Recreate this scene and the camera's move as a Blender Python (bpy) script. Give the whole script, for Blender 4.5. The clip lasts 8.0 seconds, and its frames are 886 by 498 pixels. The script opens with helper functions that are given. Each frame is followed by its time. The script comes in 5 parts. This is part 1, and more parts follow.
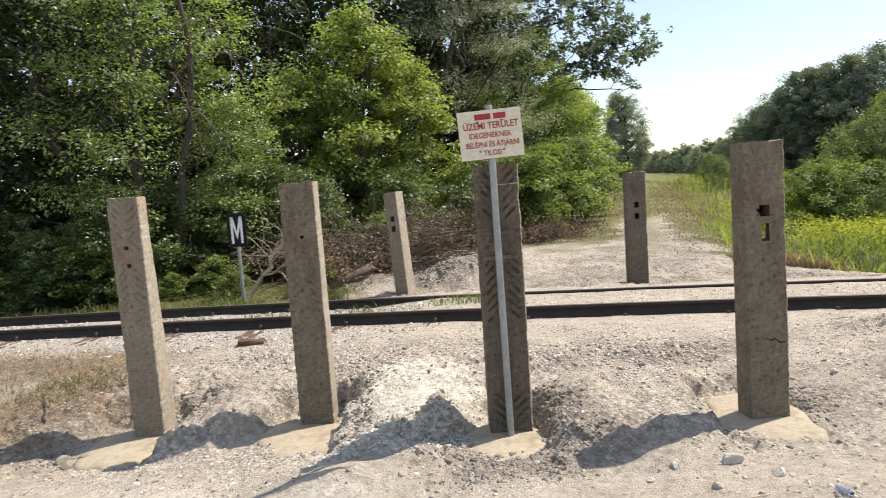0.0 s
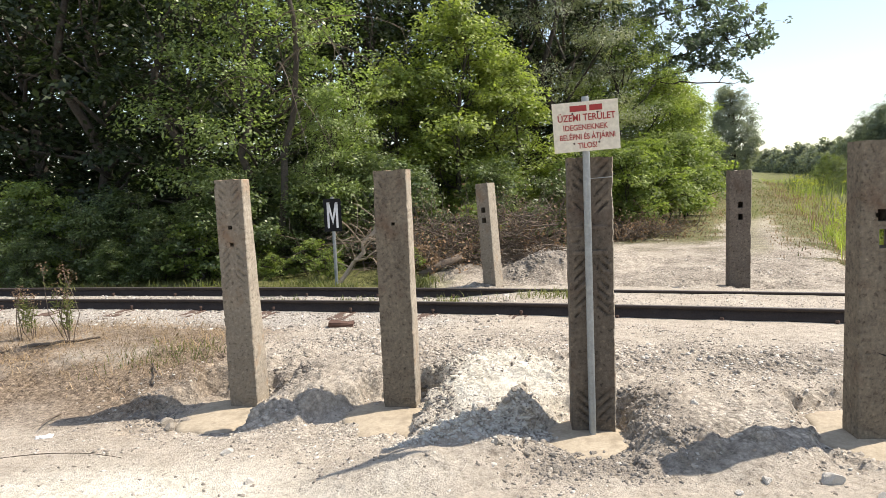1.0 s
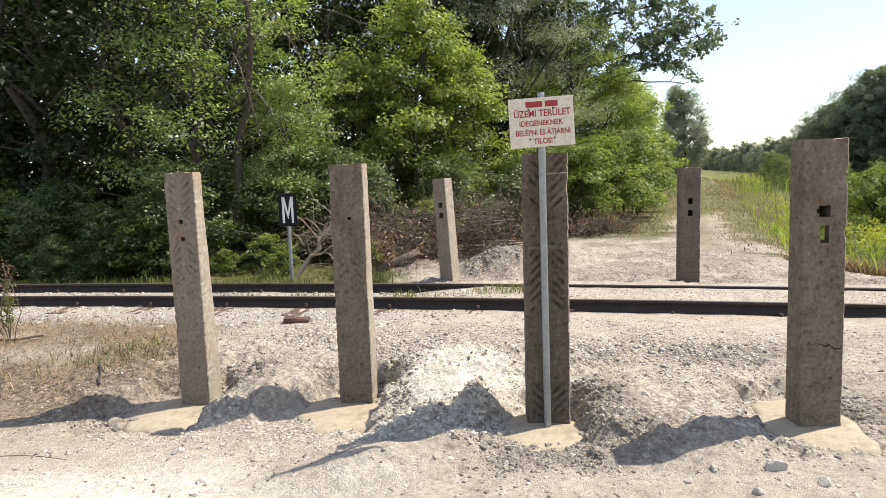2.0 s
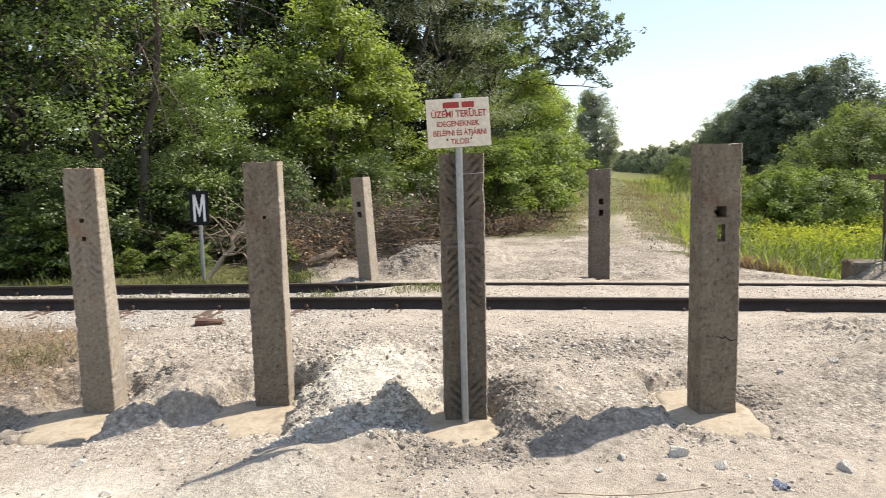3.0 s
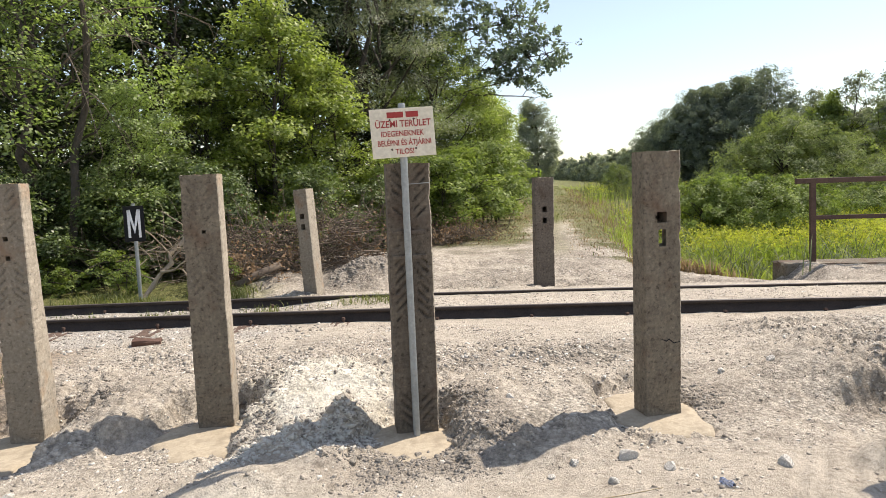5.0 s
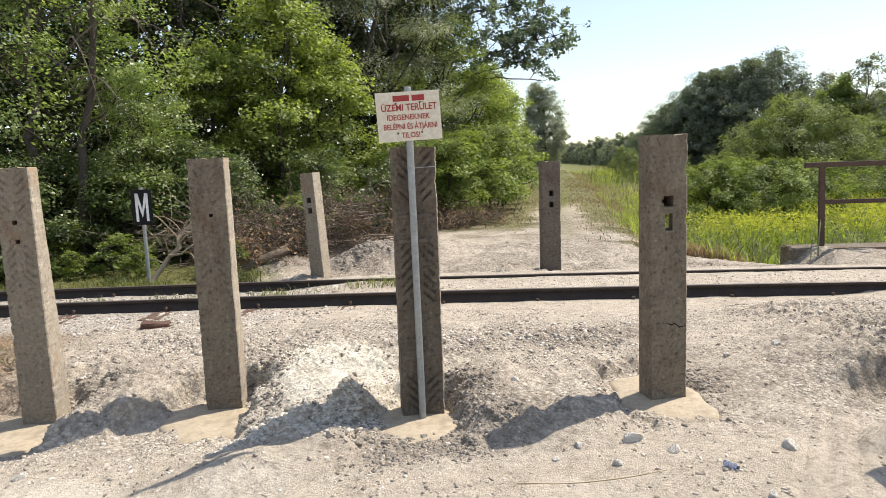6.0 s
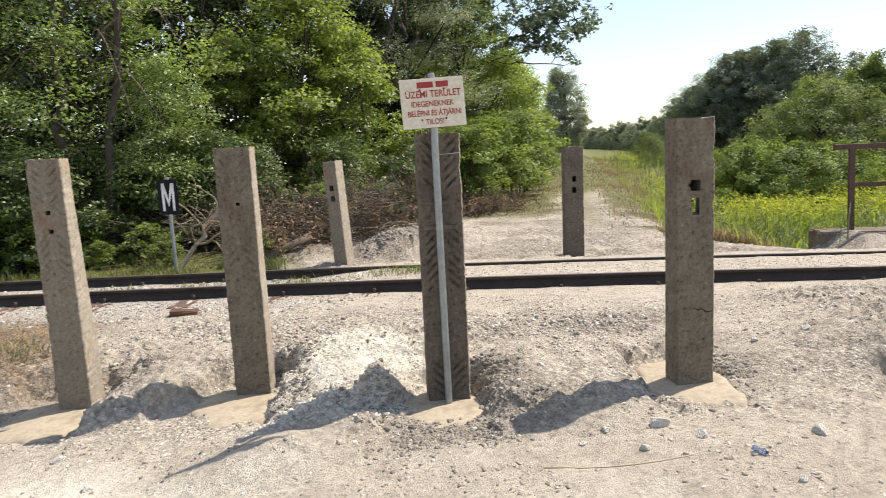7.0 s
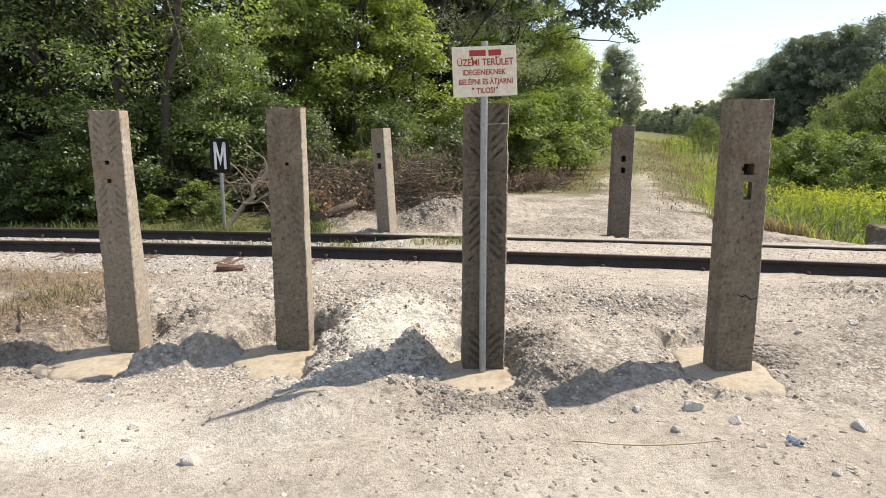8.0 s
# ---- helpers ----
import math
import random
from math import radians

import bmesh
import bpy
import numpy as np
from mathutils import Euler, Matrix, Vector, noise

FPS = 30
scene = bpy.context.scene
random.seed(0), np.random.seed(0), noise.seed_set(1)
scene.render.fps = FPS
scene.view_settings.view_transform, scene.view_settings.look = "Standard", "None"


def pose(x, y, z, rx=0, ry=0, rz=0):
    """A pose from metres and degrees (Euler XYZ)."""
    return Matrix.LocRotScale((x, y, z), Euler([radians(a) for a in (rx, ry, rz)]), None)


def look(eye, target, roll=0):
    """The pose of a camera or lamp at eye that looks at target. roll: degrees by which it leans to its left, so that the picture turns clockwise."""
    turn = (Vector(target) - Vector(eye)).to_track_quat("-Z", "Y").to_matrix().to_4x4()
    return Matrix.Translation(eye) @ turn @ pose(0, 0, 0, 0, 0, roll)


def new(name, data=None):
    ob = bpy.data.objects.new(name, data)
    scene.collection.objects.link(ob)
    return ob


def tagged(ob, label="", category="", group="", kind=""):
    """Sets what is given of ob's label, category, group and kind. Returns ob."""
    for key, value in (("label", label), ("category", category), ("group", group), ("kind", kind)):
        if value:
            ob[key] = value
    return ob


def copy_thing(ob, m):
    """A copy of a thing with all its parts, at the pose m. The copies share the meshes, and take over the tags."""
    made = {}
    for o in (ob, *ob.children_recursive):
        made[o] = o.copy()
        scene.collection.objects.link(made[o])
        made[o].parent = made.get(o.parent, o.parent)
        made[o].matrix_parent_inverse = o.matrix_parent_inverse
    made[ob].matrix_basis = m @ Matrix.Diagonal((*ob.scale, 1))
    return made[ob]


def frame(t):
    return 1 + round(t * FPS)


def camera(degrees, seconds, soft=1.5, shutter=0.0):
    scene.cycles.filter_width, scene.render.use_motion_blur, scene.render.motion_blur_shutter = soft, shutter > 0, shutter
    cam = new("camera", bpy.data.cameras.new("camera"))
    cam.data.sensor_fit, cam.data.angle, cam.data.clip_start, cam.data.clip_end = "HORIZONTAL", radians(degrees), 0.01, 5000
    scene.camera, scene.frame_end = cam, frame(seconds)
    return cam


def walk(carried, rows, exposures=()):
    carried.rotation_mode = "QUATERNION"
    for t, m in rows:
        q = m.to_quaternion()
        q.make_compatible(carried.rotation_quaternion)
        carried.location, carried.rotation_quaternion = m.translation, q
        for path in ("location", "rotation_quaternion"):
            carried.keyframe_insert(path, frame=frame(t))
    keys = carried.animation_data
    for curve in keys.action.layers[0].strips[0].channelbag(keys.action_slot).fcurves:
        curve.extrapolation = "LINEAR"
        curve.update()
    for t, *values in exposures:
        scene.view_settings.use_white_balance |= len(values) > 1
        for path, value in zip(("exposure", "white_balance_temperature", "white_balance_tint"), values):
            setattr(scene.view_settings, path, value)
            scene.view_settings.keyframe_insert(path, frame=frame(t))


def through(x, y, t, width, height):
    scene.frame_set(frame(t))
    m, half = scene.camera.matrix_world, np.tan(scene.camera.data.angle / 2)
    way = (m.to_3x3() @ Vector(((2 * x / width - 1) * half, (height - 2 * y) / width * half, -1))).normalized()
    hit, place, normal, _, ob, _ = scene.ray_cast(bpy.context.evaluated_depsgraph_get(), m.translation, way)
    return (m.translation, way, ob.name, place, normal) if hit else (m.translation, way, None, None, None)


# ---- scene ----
cam = camera(68.2, 8.0, soft=0.7, shutter=0.2)
PATH = [
    (0, pose(-0.014, 0.002, 1.408, 84.14, 4.03, -0.43)),
    (0.5, pose(-0.006, -0.010, 1.404, 84.11, 2.99, 5.94)),
    (1, pose(-0.001, -0.002, 1.399, 83.89, 2.28, 7.71)),
    (1.5, pose(0.000, 0.000, 1.400, 83.70, 1.79, 4.70)),
    (1.7, pose(-0.000, 0.007, 1.396, 83.56, 1.82, 4.25)),
    (2.8, pose(0.007, -0.012, 1.393, 83.12, 1.28, -0.30)),
    (3, pose(0.008, -0.006, 1.396, 83.09, 1.20, -3.04)),
    (3.2, pose(0.019, -0.002, 1.396, 82.99, 1.49, -6.26)),
    (3.5, pose(0.027, 0.005, 1.406, 83.43, 1.09, -12.53)),
    (3.8, pose(0.032, 0.014, 1.407, 83.87, 1.46, -14.91)),
    (4, pose(0.021, 0.020, 1.405, 84.02, 1.72, -14.02)),
    (4.5, pose(0.010, 0.024, 1.403, 84.13, 2.04, -10.50)),
    (4.7, pose(-0.002, 0.024, 1.399, 84.11, 2.01, -9.31)),
    (5.8, pose(0.010, 0.026, 1.389, 82.65, 2.07, -6.52)),
    (6, pose(0.004, 0.016, 1.394, 82.47, 1.99, -7.34)),
    (6.5, pose(0.006, 0.009, 1.389, 81.94, 2.44, -9.33)),
    (7, pose(-0.020, 0.008, 1.392, 81.42, 2.68, -5.60)),
    (7.2, pose(-0.017, 0.003, 1.385, 81.25, 2.09, -2.67)),
    (7.5, pose(-0.033, -0.001, 1.391, 81.00, 1.38, -0.54)),
    (8, pose(-0.022, -0.016, 1.366, 79.27, -0.13, -1.41)),
]
walk(cam, PATH, exposures=[(0.0, 0.34, 6750, 12), (0.5, 0.40, 6750, 12), (1.0, 0.44, 6750, 12), (1.7, 0.45, 6750, 12), (3.0, 0.42, 6750, 12), (4.5, 0.34, 6820, 13), (6.0, 0.36, 6780, 12), (8.0, 0.36, 6750, 12)])

# ---- world, sun, exposure ----
SUN_DIR = Vector((0.92, 0.40, 1.36)).normalized()
world = bpy.data.worlds.new("sky")
scene.world = world
world.use_nodes = True
wn = world.node_tree.nodes
sky = wn.new("ShaderNodeTexSky")
sky.sky_type = "NISHITA"
sky.sun_disc = False
sky.sun_elevation = math.asin(SUN_DIR.z)
sky.sun_rotation = math.atan2(SUN_DIR.x, SUN_DIR.y)
sky.air_density = 1.0
sky.dust_density = 0.4
haze = wn.new("ShaderNodeMix")
haze.data_type, haze.blend_type = "RGBA", "ADD"
haze.inputs[0].default_value = 1.0
haze.inputs[7].default_value = (1.5, 1.55, 1.6, 1)
world.node_tree.links.new(sky.outputs[0], haze.inputs[6])
world.node_tree.links.new(haze.outputs[2], wn["Background"].inputs[0])
wn["Background"].inputs[1].default_value = 0.118
sun_data = bpy.data.lights.new("sun", "SUN")
sun_data.energy = 5.0
sun_data.angle = radians(0.5)
sun_data.color = (1.0, 0.93, 0.82)
sun = new("sun", sun_data)
sun.matrix_world = look(SUN_DIR * 50, (0, 0, 0))
scene.view_settings.exposure = 0.64


# ---- materials ----
def mat(name):
    m = bpy.data.materials.new(name)
    m.use_nodes = True
    return m, m.node_tree.nodes, m.node_tree.links, m.node_tree.nodes["Principled BSDF"]


def noise_tex(nodes, links, scale, detail=4.0, rough=0.6, coords="Object"):
    tc = nodes.new("ShaderNodeTexCoord")
    n = nodes.new("ShaderNodeTexNoise")
    n.inputs["Scale"].default_value = scale
    n.inputs["Detail"].default_value = detail
    n.inputs["Roughness"].default_value = rough
    links.new(tc.outputs[coords], n.inputs["Vector"])
    return n.outputs["Fac"]


def ramp(nodes, links, fac, stops):
    r = nodes.new("ShaderNodeValToRGB")
    while len(r.color_ramp.elements) < len(stops):
        r.color_ramp.elements.new(0.5)
    for e, (p, c) in zip(r.color_ramp.elements, stops):
        e.position = p
        e.color = (*c, 1)
    links.new(fac, r.inputs[0])
    return r.outputs[0]


def mix(nodes, links, fac, a, b, kind="MIX"):
    m = nodes.new("ShaderNodeMix")
    m.data_type = "RGBA"
    m.blend_type = kind
    for sock, v in ((m.inputs[0], fac), (m.inputs[6], a), (m.inputs[7], b)):
        if isinstance(v, (int, float)):
            sock.default_value = v
        elif isinstance(v, tuple):
            sock.default_value = (*v, 1)
        else:
            links.new(v, sock)
    return m.outputs[2]


def bump(nodes, links, bsdf, height, strength=0.4, distance=0.01):
    b = nodes.new("ShaderNodeBump")
    b.inputs["Strength"].default_value = strength
    b.inputs["Distance"].default_value = distance
    links.new(height, b.inputs["Height"])
    links.new(b.outputs[0], bsdf.inputs["Normal"])


def surface(name, dark, light, scale=6.0, fine=60.0, rough=0.85, metal=0.0, bumps=0.4, dist=0.008, stain=None, stain_scale=1.5, pores=0.0, dirt_shade=None):
    """A surface with grain at two scales and, where given, stains of another colour and dark pores."""
    m, n, l, b = mat(name)
    coarse = noise_tex(n, l, scale)
    grain = noise_tex(n, l, fine, 6.0, 0.7)
    col = ramp(n, l, coarse, [(0.3, dark), (0.7, light)])
    col = mix(n, l, 0.45, col, ramp(n, l, grain, [(0.32, tuple(c * 0.6 for c in dark)), (0.68, light)]))
    if stain:
        col = mix(n, l, ramp(n, l, noise_tex(n, l, stain_scale, 5.0), [(0.52, (0, 0, 0)), (0.66, (1, 1, 1))]), col, stain)
    if pores:
        col = mix(n, l, pores, col, ramp(n, l, noise_tex(n, l, 38.0, 4.0, 0.6), [(0.34, (0.34, 0.32, 0.30)), (0.43, (0.92, 0.92, 0.92)), (0.58, (1.0, 1.0, 1.0)), (0.68, (1.45, 1.44, 1.40))]), "MULTIPLY")
    # Grooves and pits darken with depth: lodged dirt and painted-in shade together.
    if dirt_shade:
        recess_tone = n.new("ShaderNodeAttribute")
        recess_tone.attribute_name = "dirt_shade"
        col = mix(n, l, recess_tone.outputs["Fac"], col, dirt_shade)
    l.new(col, b.inputs["Base Color"])
    b.inputs["Roughness"].default_value = rough
    b.inputs["Metallic"].default_value = metal
    bump(n, l, b, grain, bumps, dist)
    return m


def leaf_material(name, dark, light, gloss=0.4, through=0.35, accent=None, shine=0.35, glow=(1.7, 1.8, 0.95)):
    """Leaves: colour varies from leaf to leaf and from clump to clump, and light shines through."""
    m, n, l, b = mat(name)
    geo = n.new("ShaderNodeNewGeometry")
    dark, light, accent = (tuple(a * k for a, k in zip(c, (1.0, 1.0, 1.25))) for c in (dark, light, accent or light))
    # The wide tone range also paints in leaf glints and dark gaps between clumps.
    col = ramp(n, l, geo.outputs["Random Per Island"], [(0.0, tuple(0.65 * a + 0.35 * c for a, c in zip(dark, light))), (0.8, light), (1.0, tuple(0.55 * a + 0.45 * c for a, c in zip(light, accent)))])
    patch = noise_tex(n, l, 1.5, 3.0)
    col = mix(n, l, 1.0, col, ramp(n, l, patch, [(0.32, (0.5, 0.52, 0.52)), (0.68, (1.3, 1.25, 1.05))]), "MULTIPLY")
    l.new(col, b.inputs["Base Color"])
    b.inputs["Roughness"].default_value = gloss
    b.inputs["Specular IOR Level"].default_value = shine
    t = n.new("ShaderNodeBsdfTranslucent")
    l.new(mix(n, l, 1.0, col, glow, "MULTIPLY"), t.inputs[0])
    s = n.new("ShaderNodeMixShader")
    s.inputs[0].default_value = through
    l.new(b.outputs[0], s.inputs[1])
    l.new(t.outputs[0], s.inputs[2])
    l.new(s.outputs[0], n["Material Output"].inputs["Surface"])
    return m


def plain(name, colour, rough=0.5, metal=0.0, fine=30.0, spread=0.15):
    lo = tuple(c * (1 - spread) for c in colour)
    hi = tuple(min(1, c * (1 + spread)) for c in colour)
    return surface(name, lo, hi, 5.0, fine, rough, metal, 0.1, 0.003)


def ground_material():
    """Dusty earth, pale lime dust, straw, gravelly ballast and grass by zones of the sheet."""
    m, n, l, b = mat("dusty_earth")
    zones = {}
    for z in ("pale", "straw", "ballast", "green", "loose", "dug"):
        a = n.new("ShaderNodeAttribute")
        a.attribute_name = z
        zones[z] = a.outputs["Fac"]
    big = noise_tex(n, l, 0.7, 5.0)
    mid = noise_tex(n, l, 7.0, 6.0, 0.65)
    small = noise_tex(n, l, 28.0, 5.0, 0.7)
    fine = noise_tex(n, l, 95.0, 5.0, 0.75)
    vor = n.new("ShaderNodeTexVoronoi")
    vor.inputs["Scale"].default_value = 42.0
    vor.inputs["Randomness"].default_value = 1.0
    l.new(n.new("ShaderNodeTexCoord").outputs["Object"], vor.inputs["Vector"])
    earth = ramp(n, l, big, [(0.3, (0.40, 0.346, 0.280)), (0.7, (0.53, 0.468, 0.388))])
    earth = mix(n, l, 0.5, earth, ramp(n, l, mid, [(0.3, (0.36, 0.315, 0.255)), (0.68, (0.64, 0.575, 0.485))]))
    loose = ramp(n, l, mid, [(0.3, (0.36, 0.318, 0.268)), (0.7, (0.62, 0.565, 0.485))])
    pale = ramp(n, l, mid, [(0.25, (0.62, 0.57, 0.46)), (0.7, (0.83, 0.79, 0.70))])
    straw = ramp(n, l, small, [(0.34, (0.15, 0.11, 0.08)), (0.66, (0.40, 0.32, 0.235))])
    ballast = ramp(n, l, fine, [(0.35, (0.28, 0.255, 0.225)), (0.65, (0.56, 0.52, 0.46))])
    green = ramp(n, l, mid, [(0.3, (0.09, 0.10, 0.035)), (0.7, (0.21, 0.21, 0.085))])
    col = mix(n, l, zones["loose"], earth, loose)
    dug = ramp(n, l, small, [(0.3, (0.17, 0.145, 0.118)), (0.7, (0.42, 0.372, 0.312))])
    col = mix(n, l, zones["dug"], col, dug)
    col = mix(n, l, zones["pale"], col, pale)
    col = mix(n, l, zones["straw"], col, straw)
    col = mix(n, l, zones["ballast"], col, ballast)
    col = mix(n, l, zones["green"], col, green)
    # Dark specks and grit suggest small pits and shadows by colour alone.
    speck = ramp(n, l, fine, [(0.36, (0.6, 0.58, 0.56)), (0.5, (1, 1, 1)), (0.66, (1.2, 1.19, 1.17))])
    col = mix(n, l, 0.45, col, speck, "MULTIPLY")
    grit = ramp(n, l, small, [(0.34, (0.62, 0.60, 0.57)), (0.46, (1, 1, 1)), (0.62, (1.15, 1.14, 1.12))])
    col = mix(n, l, 0.6, col, grit, "MULTIPLY")
    # Crumbs darken towards their seams, shade painted in between the clods.
    crumb = mix(n, l, 1.0, ramp(n, l, vor.outputs["Color"], [(0.15, (0.72, 0.71, 0.70)), (0.55, (1, 1, 1)), (0.9, (1.22, 1.21, 1.19))]), ramp(n, l, vor.outputs["Distance"], [(0.15, (1.12, 1.12, 1.12)), (0.70, (0.74, 0.73, 0.72))]), "MULTIPLY")
    crumbly = n.new("ShaderNodeMath")
    crumbly.operation = "MULTIPLY_ADD"
    l.new(zones["loose"], crumbly.inputs[0])
    crumbly.inputs[1].default_value = 0.9
    crumbly.inputs[2].default_value = 0.12
    col = mix(n, l, crumbly.outputs[0], col, mix(n, l, 1.0, col, crumb, "MULTIPLY"))
    l.new(col, b.inputs["Base Color"])
    b.inputs["Roughness"].default_value = 0.95
    b.inputs["Specular IOR Level"].default_value = 0.15
    add = n.new("ShaderNodeMath")
    add.operation = "ADD"
    l.new(small, add.inputs[0])
    l.new(fine, add.inputs[1])
    less = n.new("ShaderNodeMath")
    less.operation = "SUBTRACT"
    l.new(add.outputs[0], less.inputs[0])
    cells = n.new("ShaderNodeMath")
    cells.operation = "MULTIPLY"
    l.new(vor.outputs["Distance"], cells.inputs[0])
    l.new(crumbly.outputs[0], cells.inputs[1])
    l.new(cells.outputs[0], less.inputs[1])
    bump(n, l, b, less.outputs[0], 0.8, 0.018)
    return m


M_GROUND = ground_material()
M_CONC = surface("weathered_concrete", (0.10, 0.080, 0.058), (0.25, 0.212, 0.158), 7.0, 55.0, 0.92, 0, 0.6, 0.006, (0.135, 0.09, 0.06), 3.0, 0.8, (0.045, 0.036, 0.028))
M_CONC_GREY = surface("grey_concrete", (0.17, 0.142, 0.107), (0.295, 0.255, 0.198), 5.0, 55.0, 0.92, 0, 0.5, 0.006, (0.21, 0.14, 0.09), 3.0, 0.7, (0.06, 0.048, 0.037))
# Paler concrete with rust stains: sunlight painted into the posts' right sides and tops.
M_CONC_SUNNY = surface("sunny_side_concrete", (0.30, 0.255, 0.195), (0.48, 0.42, 0.335), 11.0, 55.0, 0.92, 0, 0.6, 0.006, (0.36, 0.22, 0.12), 2.2, 0.6)
M_CONC_C = surface("blackened_concrete", (0.075, 0.060, 0.046), (0.185, 0.152, 0.114), 7.0, 55.0, 0.92, 0, 0.6, 0.006, (0.09, 0.06, 0.042), 3.0, 0.8, (0.025, 0.020, 0.016))
M_CONC_DARK = surface("dark_concrete", (0.10, 0.08, 0.063), (0.20, 0.165, 0.13), 6.0, 55.0, 0.92, 0, 0.6, 0.008, (0.08, 0.055, 0.04), 3.0, 0.9)
M_MORTAR = surface("wet_laid_mortar", (0.37, 0.305, 0.215), (0.51, 0.435, 0.325), 4.0, 40.0, 0.85, 0, 0.5, 0.008, (0.30, 0.25, 0.18), 9.0)
M_RAIL = surface("rail_rust", (0.024, 0.018, 0.015), (0.062, 0.046, 0.038), 8.0, 60.0, 0.75, 0.2, 0.3, 0.003)
M_RAILTOP = surface("worn_rail_head", (0.10, 0.085, 0.075), (0.2, 0.17, 0.15), 8.0, 60.0, 0.5, 0.5, 0.2, 0.002)
M_RUST = surface("rusty_iron", (0.06, 0.036, 0.027), (0.13, 0.08, 0.06), 8.0, 50.0, 0.8, 0.2, 0.4, 0.003)
M_TIE = surface("rust_brown_timber", (0.075, 0.046, 0.034), (0.17, 0.11, 0.08), 8.0, 40.0, 0.9, 0, 0.5, 0.006)
M_STONE = surface("pale_stone", (0.56, 0.52, 0.46), (0.82, 0.78, 0.71), 20.0, 90.0, 0.9, 0, 0.8, 0.008)
M_GALV = surface("galvanised_steel", (0.26, 0.28, 0.28), (0.38, 0.40, 0.40), 6.0, 40.0, 0.55, 0.5, 0.1, 0.002)
M_SIGN = surface("off_white_sheet", (0.66, 0.60, 0.47), (0.76, 0.70, 0.57), 5.0, 40.0, 0.55, 0, 0.05, 0.002)
M_RED = plain("red_paint", (0.34, 0.03, 0.025), 0.6)
M_BLACK = plain("black_enamel", (0.008, 0.008, 0.009), 0.95)
M_WHITE = plain("white_enamel", (0.80, 0.80, 0.80), 0.5, 0, 30, 0.04)
M_BARK = surface("bark", (0.032, 0.026, 0.020), (0.095, 0.080, 0.062), 6.0, 30.0, 0.95, 0, 0.8, 0.02)
M_DEADWOOD = surface("bleached_dead_wood", (0.20, 0.15, 0.105), (0.46, 0.38, 0.28), 6.0, 40.0, 0.9, 0, 0.5, 0.008)
M_TWIG = surface("dry_brown_twigs", (0.085, 0.064, 0.050), (0.225, 0.178, 0.135), 5.0, 30.0, 0.95, 0, 0.4, 0.004)
M_LEAF = leaf_material("mid_green_leaves", (0.062, 0.092, 0.026), (0.26, 0.33, 0.115), 0.42, 0.40, (0.44, 0.49, 0.28), 0.6, (1.6, 1.8, 0.85))
# Darker copy of the mid-green leaves, with the underwood's shade painted in.
M_LEAF_MID = leaf_material("underwood_shade_leaves", (0.026, 0.042, 0.013), (0.14, 0.19, 0.066), 0.44, 0.30, (0.33, 0.39, 0.20), 0.5)
M_LEAF_YELLOW = leaf_material("yellow_green_leaves", (0.085, 0.12, 0.028), (0.285, 0.345, 0.095), 0.5, 0.40, (0.42, 0.46, 0.17), 0.35, (1.6, 1.75, 0.8))
M_LEAF_GREY = leaf_material("grey_green_leaves", (0.085, 0.105, 0.06), (0.26, 0.29, 0.185), 0.5, 0.36, (0.38, 0.41, 0.29))
M_LEAF_OLIVE = leaf_material("olive_green_leaves", (0.085, 0.115, 0.04), (0.23, 0.28, 0.105), 0.55, 0.38, (0.34, 0.37, 0.16), 0.2)
# Nearly black green: the deep shade of the wood put into the leaf colour.
M_LEAF_SHADE = leaf_material("shade_dark_leaves", (0.012, 0.021, 0.008), (0.042, 0.062, 0.023), 0.45, 0.3, (0.11, 0.14, 0.07))
# Lightened and blued for distance: haze painted into the leaf colour.
M_LEAF_FAR = leaf_material("hazy_bluish_leaves", (0.095, 0.12, 0.09), (0.205, 0.24, 0.175), 0.7, 0.36, (0.26, 0.29, 0.21), 0.08)
M_LEAF_LIME = leaf_material("light_green_leaves", (0.09, 0.125, 0.036), (0.235, 0.295, 0.095), 0.6, 0.42, (0.33, 0.38, 0.14), 0.15)
# Silvery willow leaves; on the distant row their paleness paints in haze.
M_LEAF_WILLOW_HAZE = leaf_material("silvery_willow_and_haze_leaves", (0.15, 0.175, 0.125), (0.30, 0.33, 0.25), 0.6, 0.38, (0.38, 0.40, 0.32), 0.15)
M_LEAF_OAK = leaf_material("dull_green_leaves", (0.07, 0.098, 0.066), (0.20, 0.245, 0.17), 0.5, 0.40, (0.28, 0.32, 0.24), 0.35, (1.4, 1.6, 1.0))
M_LEAF_FRESH = leaf_material("fresh_green_leaves", (0.06, 0.095, 0.02), (0.225, 0.29, 0.078), 0.55, 0.40, (0.34, 0.39, 0.12), 0.25)
M_LEAF_DEAD = leaf_material("withered_leaves", (0.16, 0.105, 0.06), (0.34, 0.245, 0.145), 0.8, 0.25, (0.44, 0.34, 0.21), 0.2, (1.1, 0.95, 0.7))
M_GRASS = leaf_material("green_grass", (0.06, 0.085, 0.022), (0.16, 0.18, 0.055), 0.6, 0.35, (0.30, 0.27, 0.11))
M_STRAW = leaf_material("dry_straw", (0.20, 0.14, 0.08), (0.38, 0.29, 0.16), 0.8, 0.2, (0.52, 0.43, 0.27), 0.2, (1.1, 1.0, 0.8))
M_REED = leaf_material("reed_blades", (0.06, 0.082, 0.038), (0.17, 0.20, 0.095), 0.6, 0.3, (0.36, 0.31, 0.20))
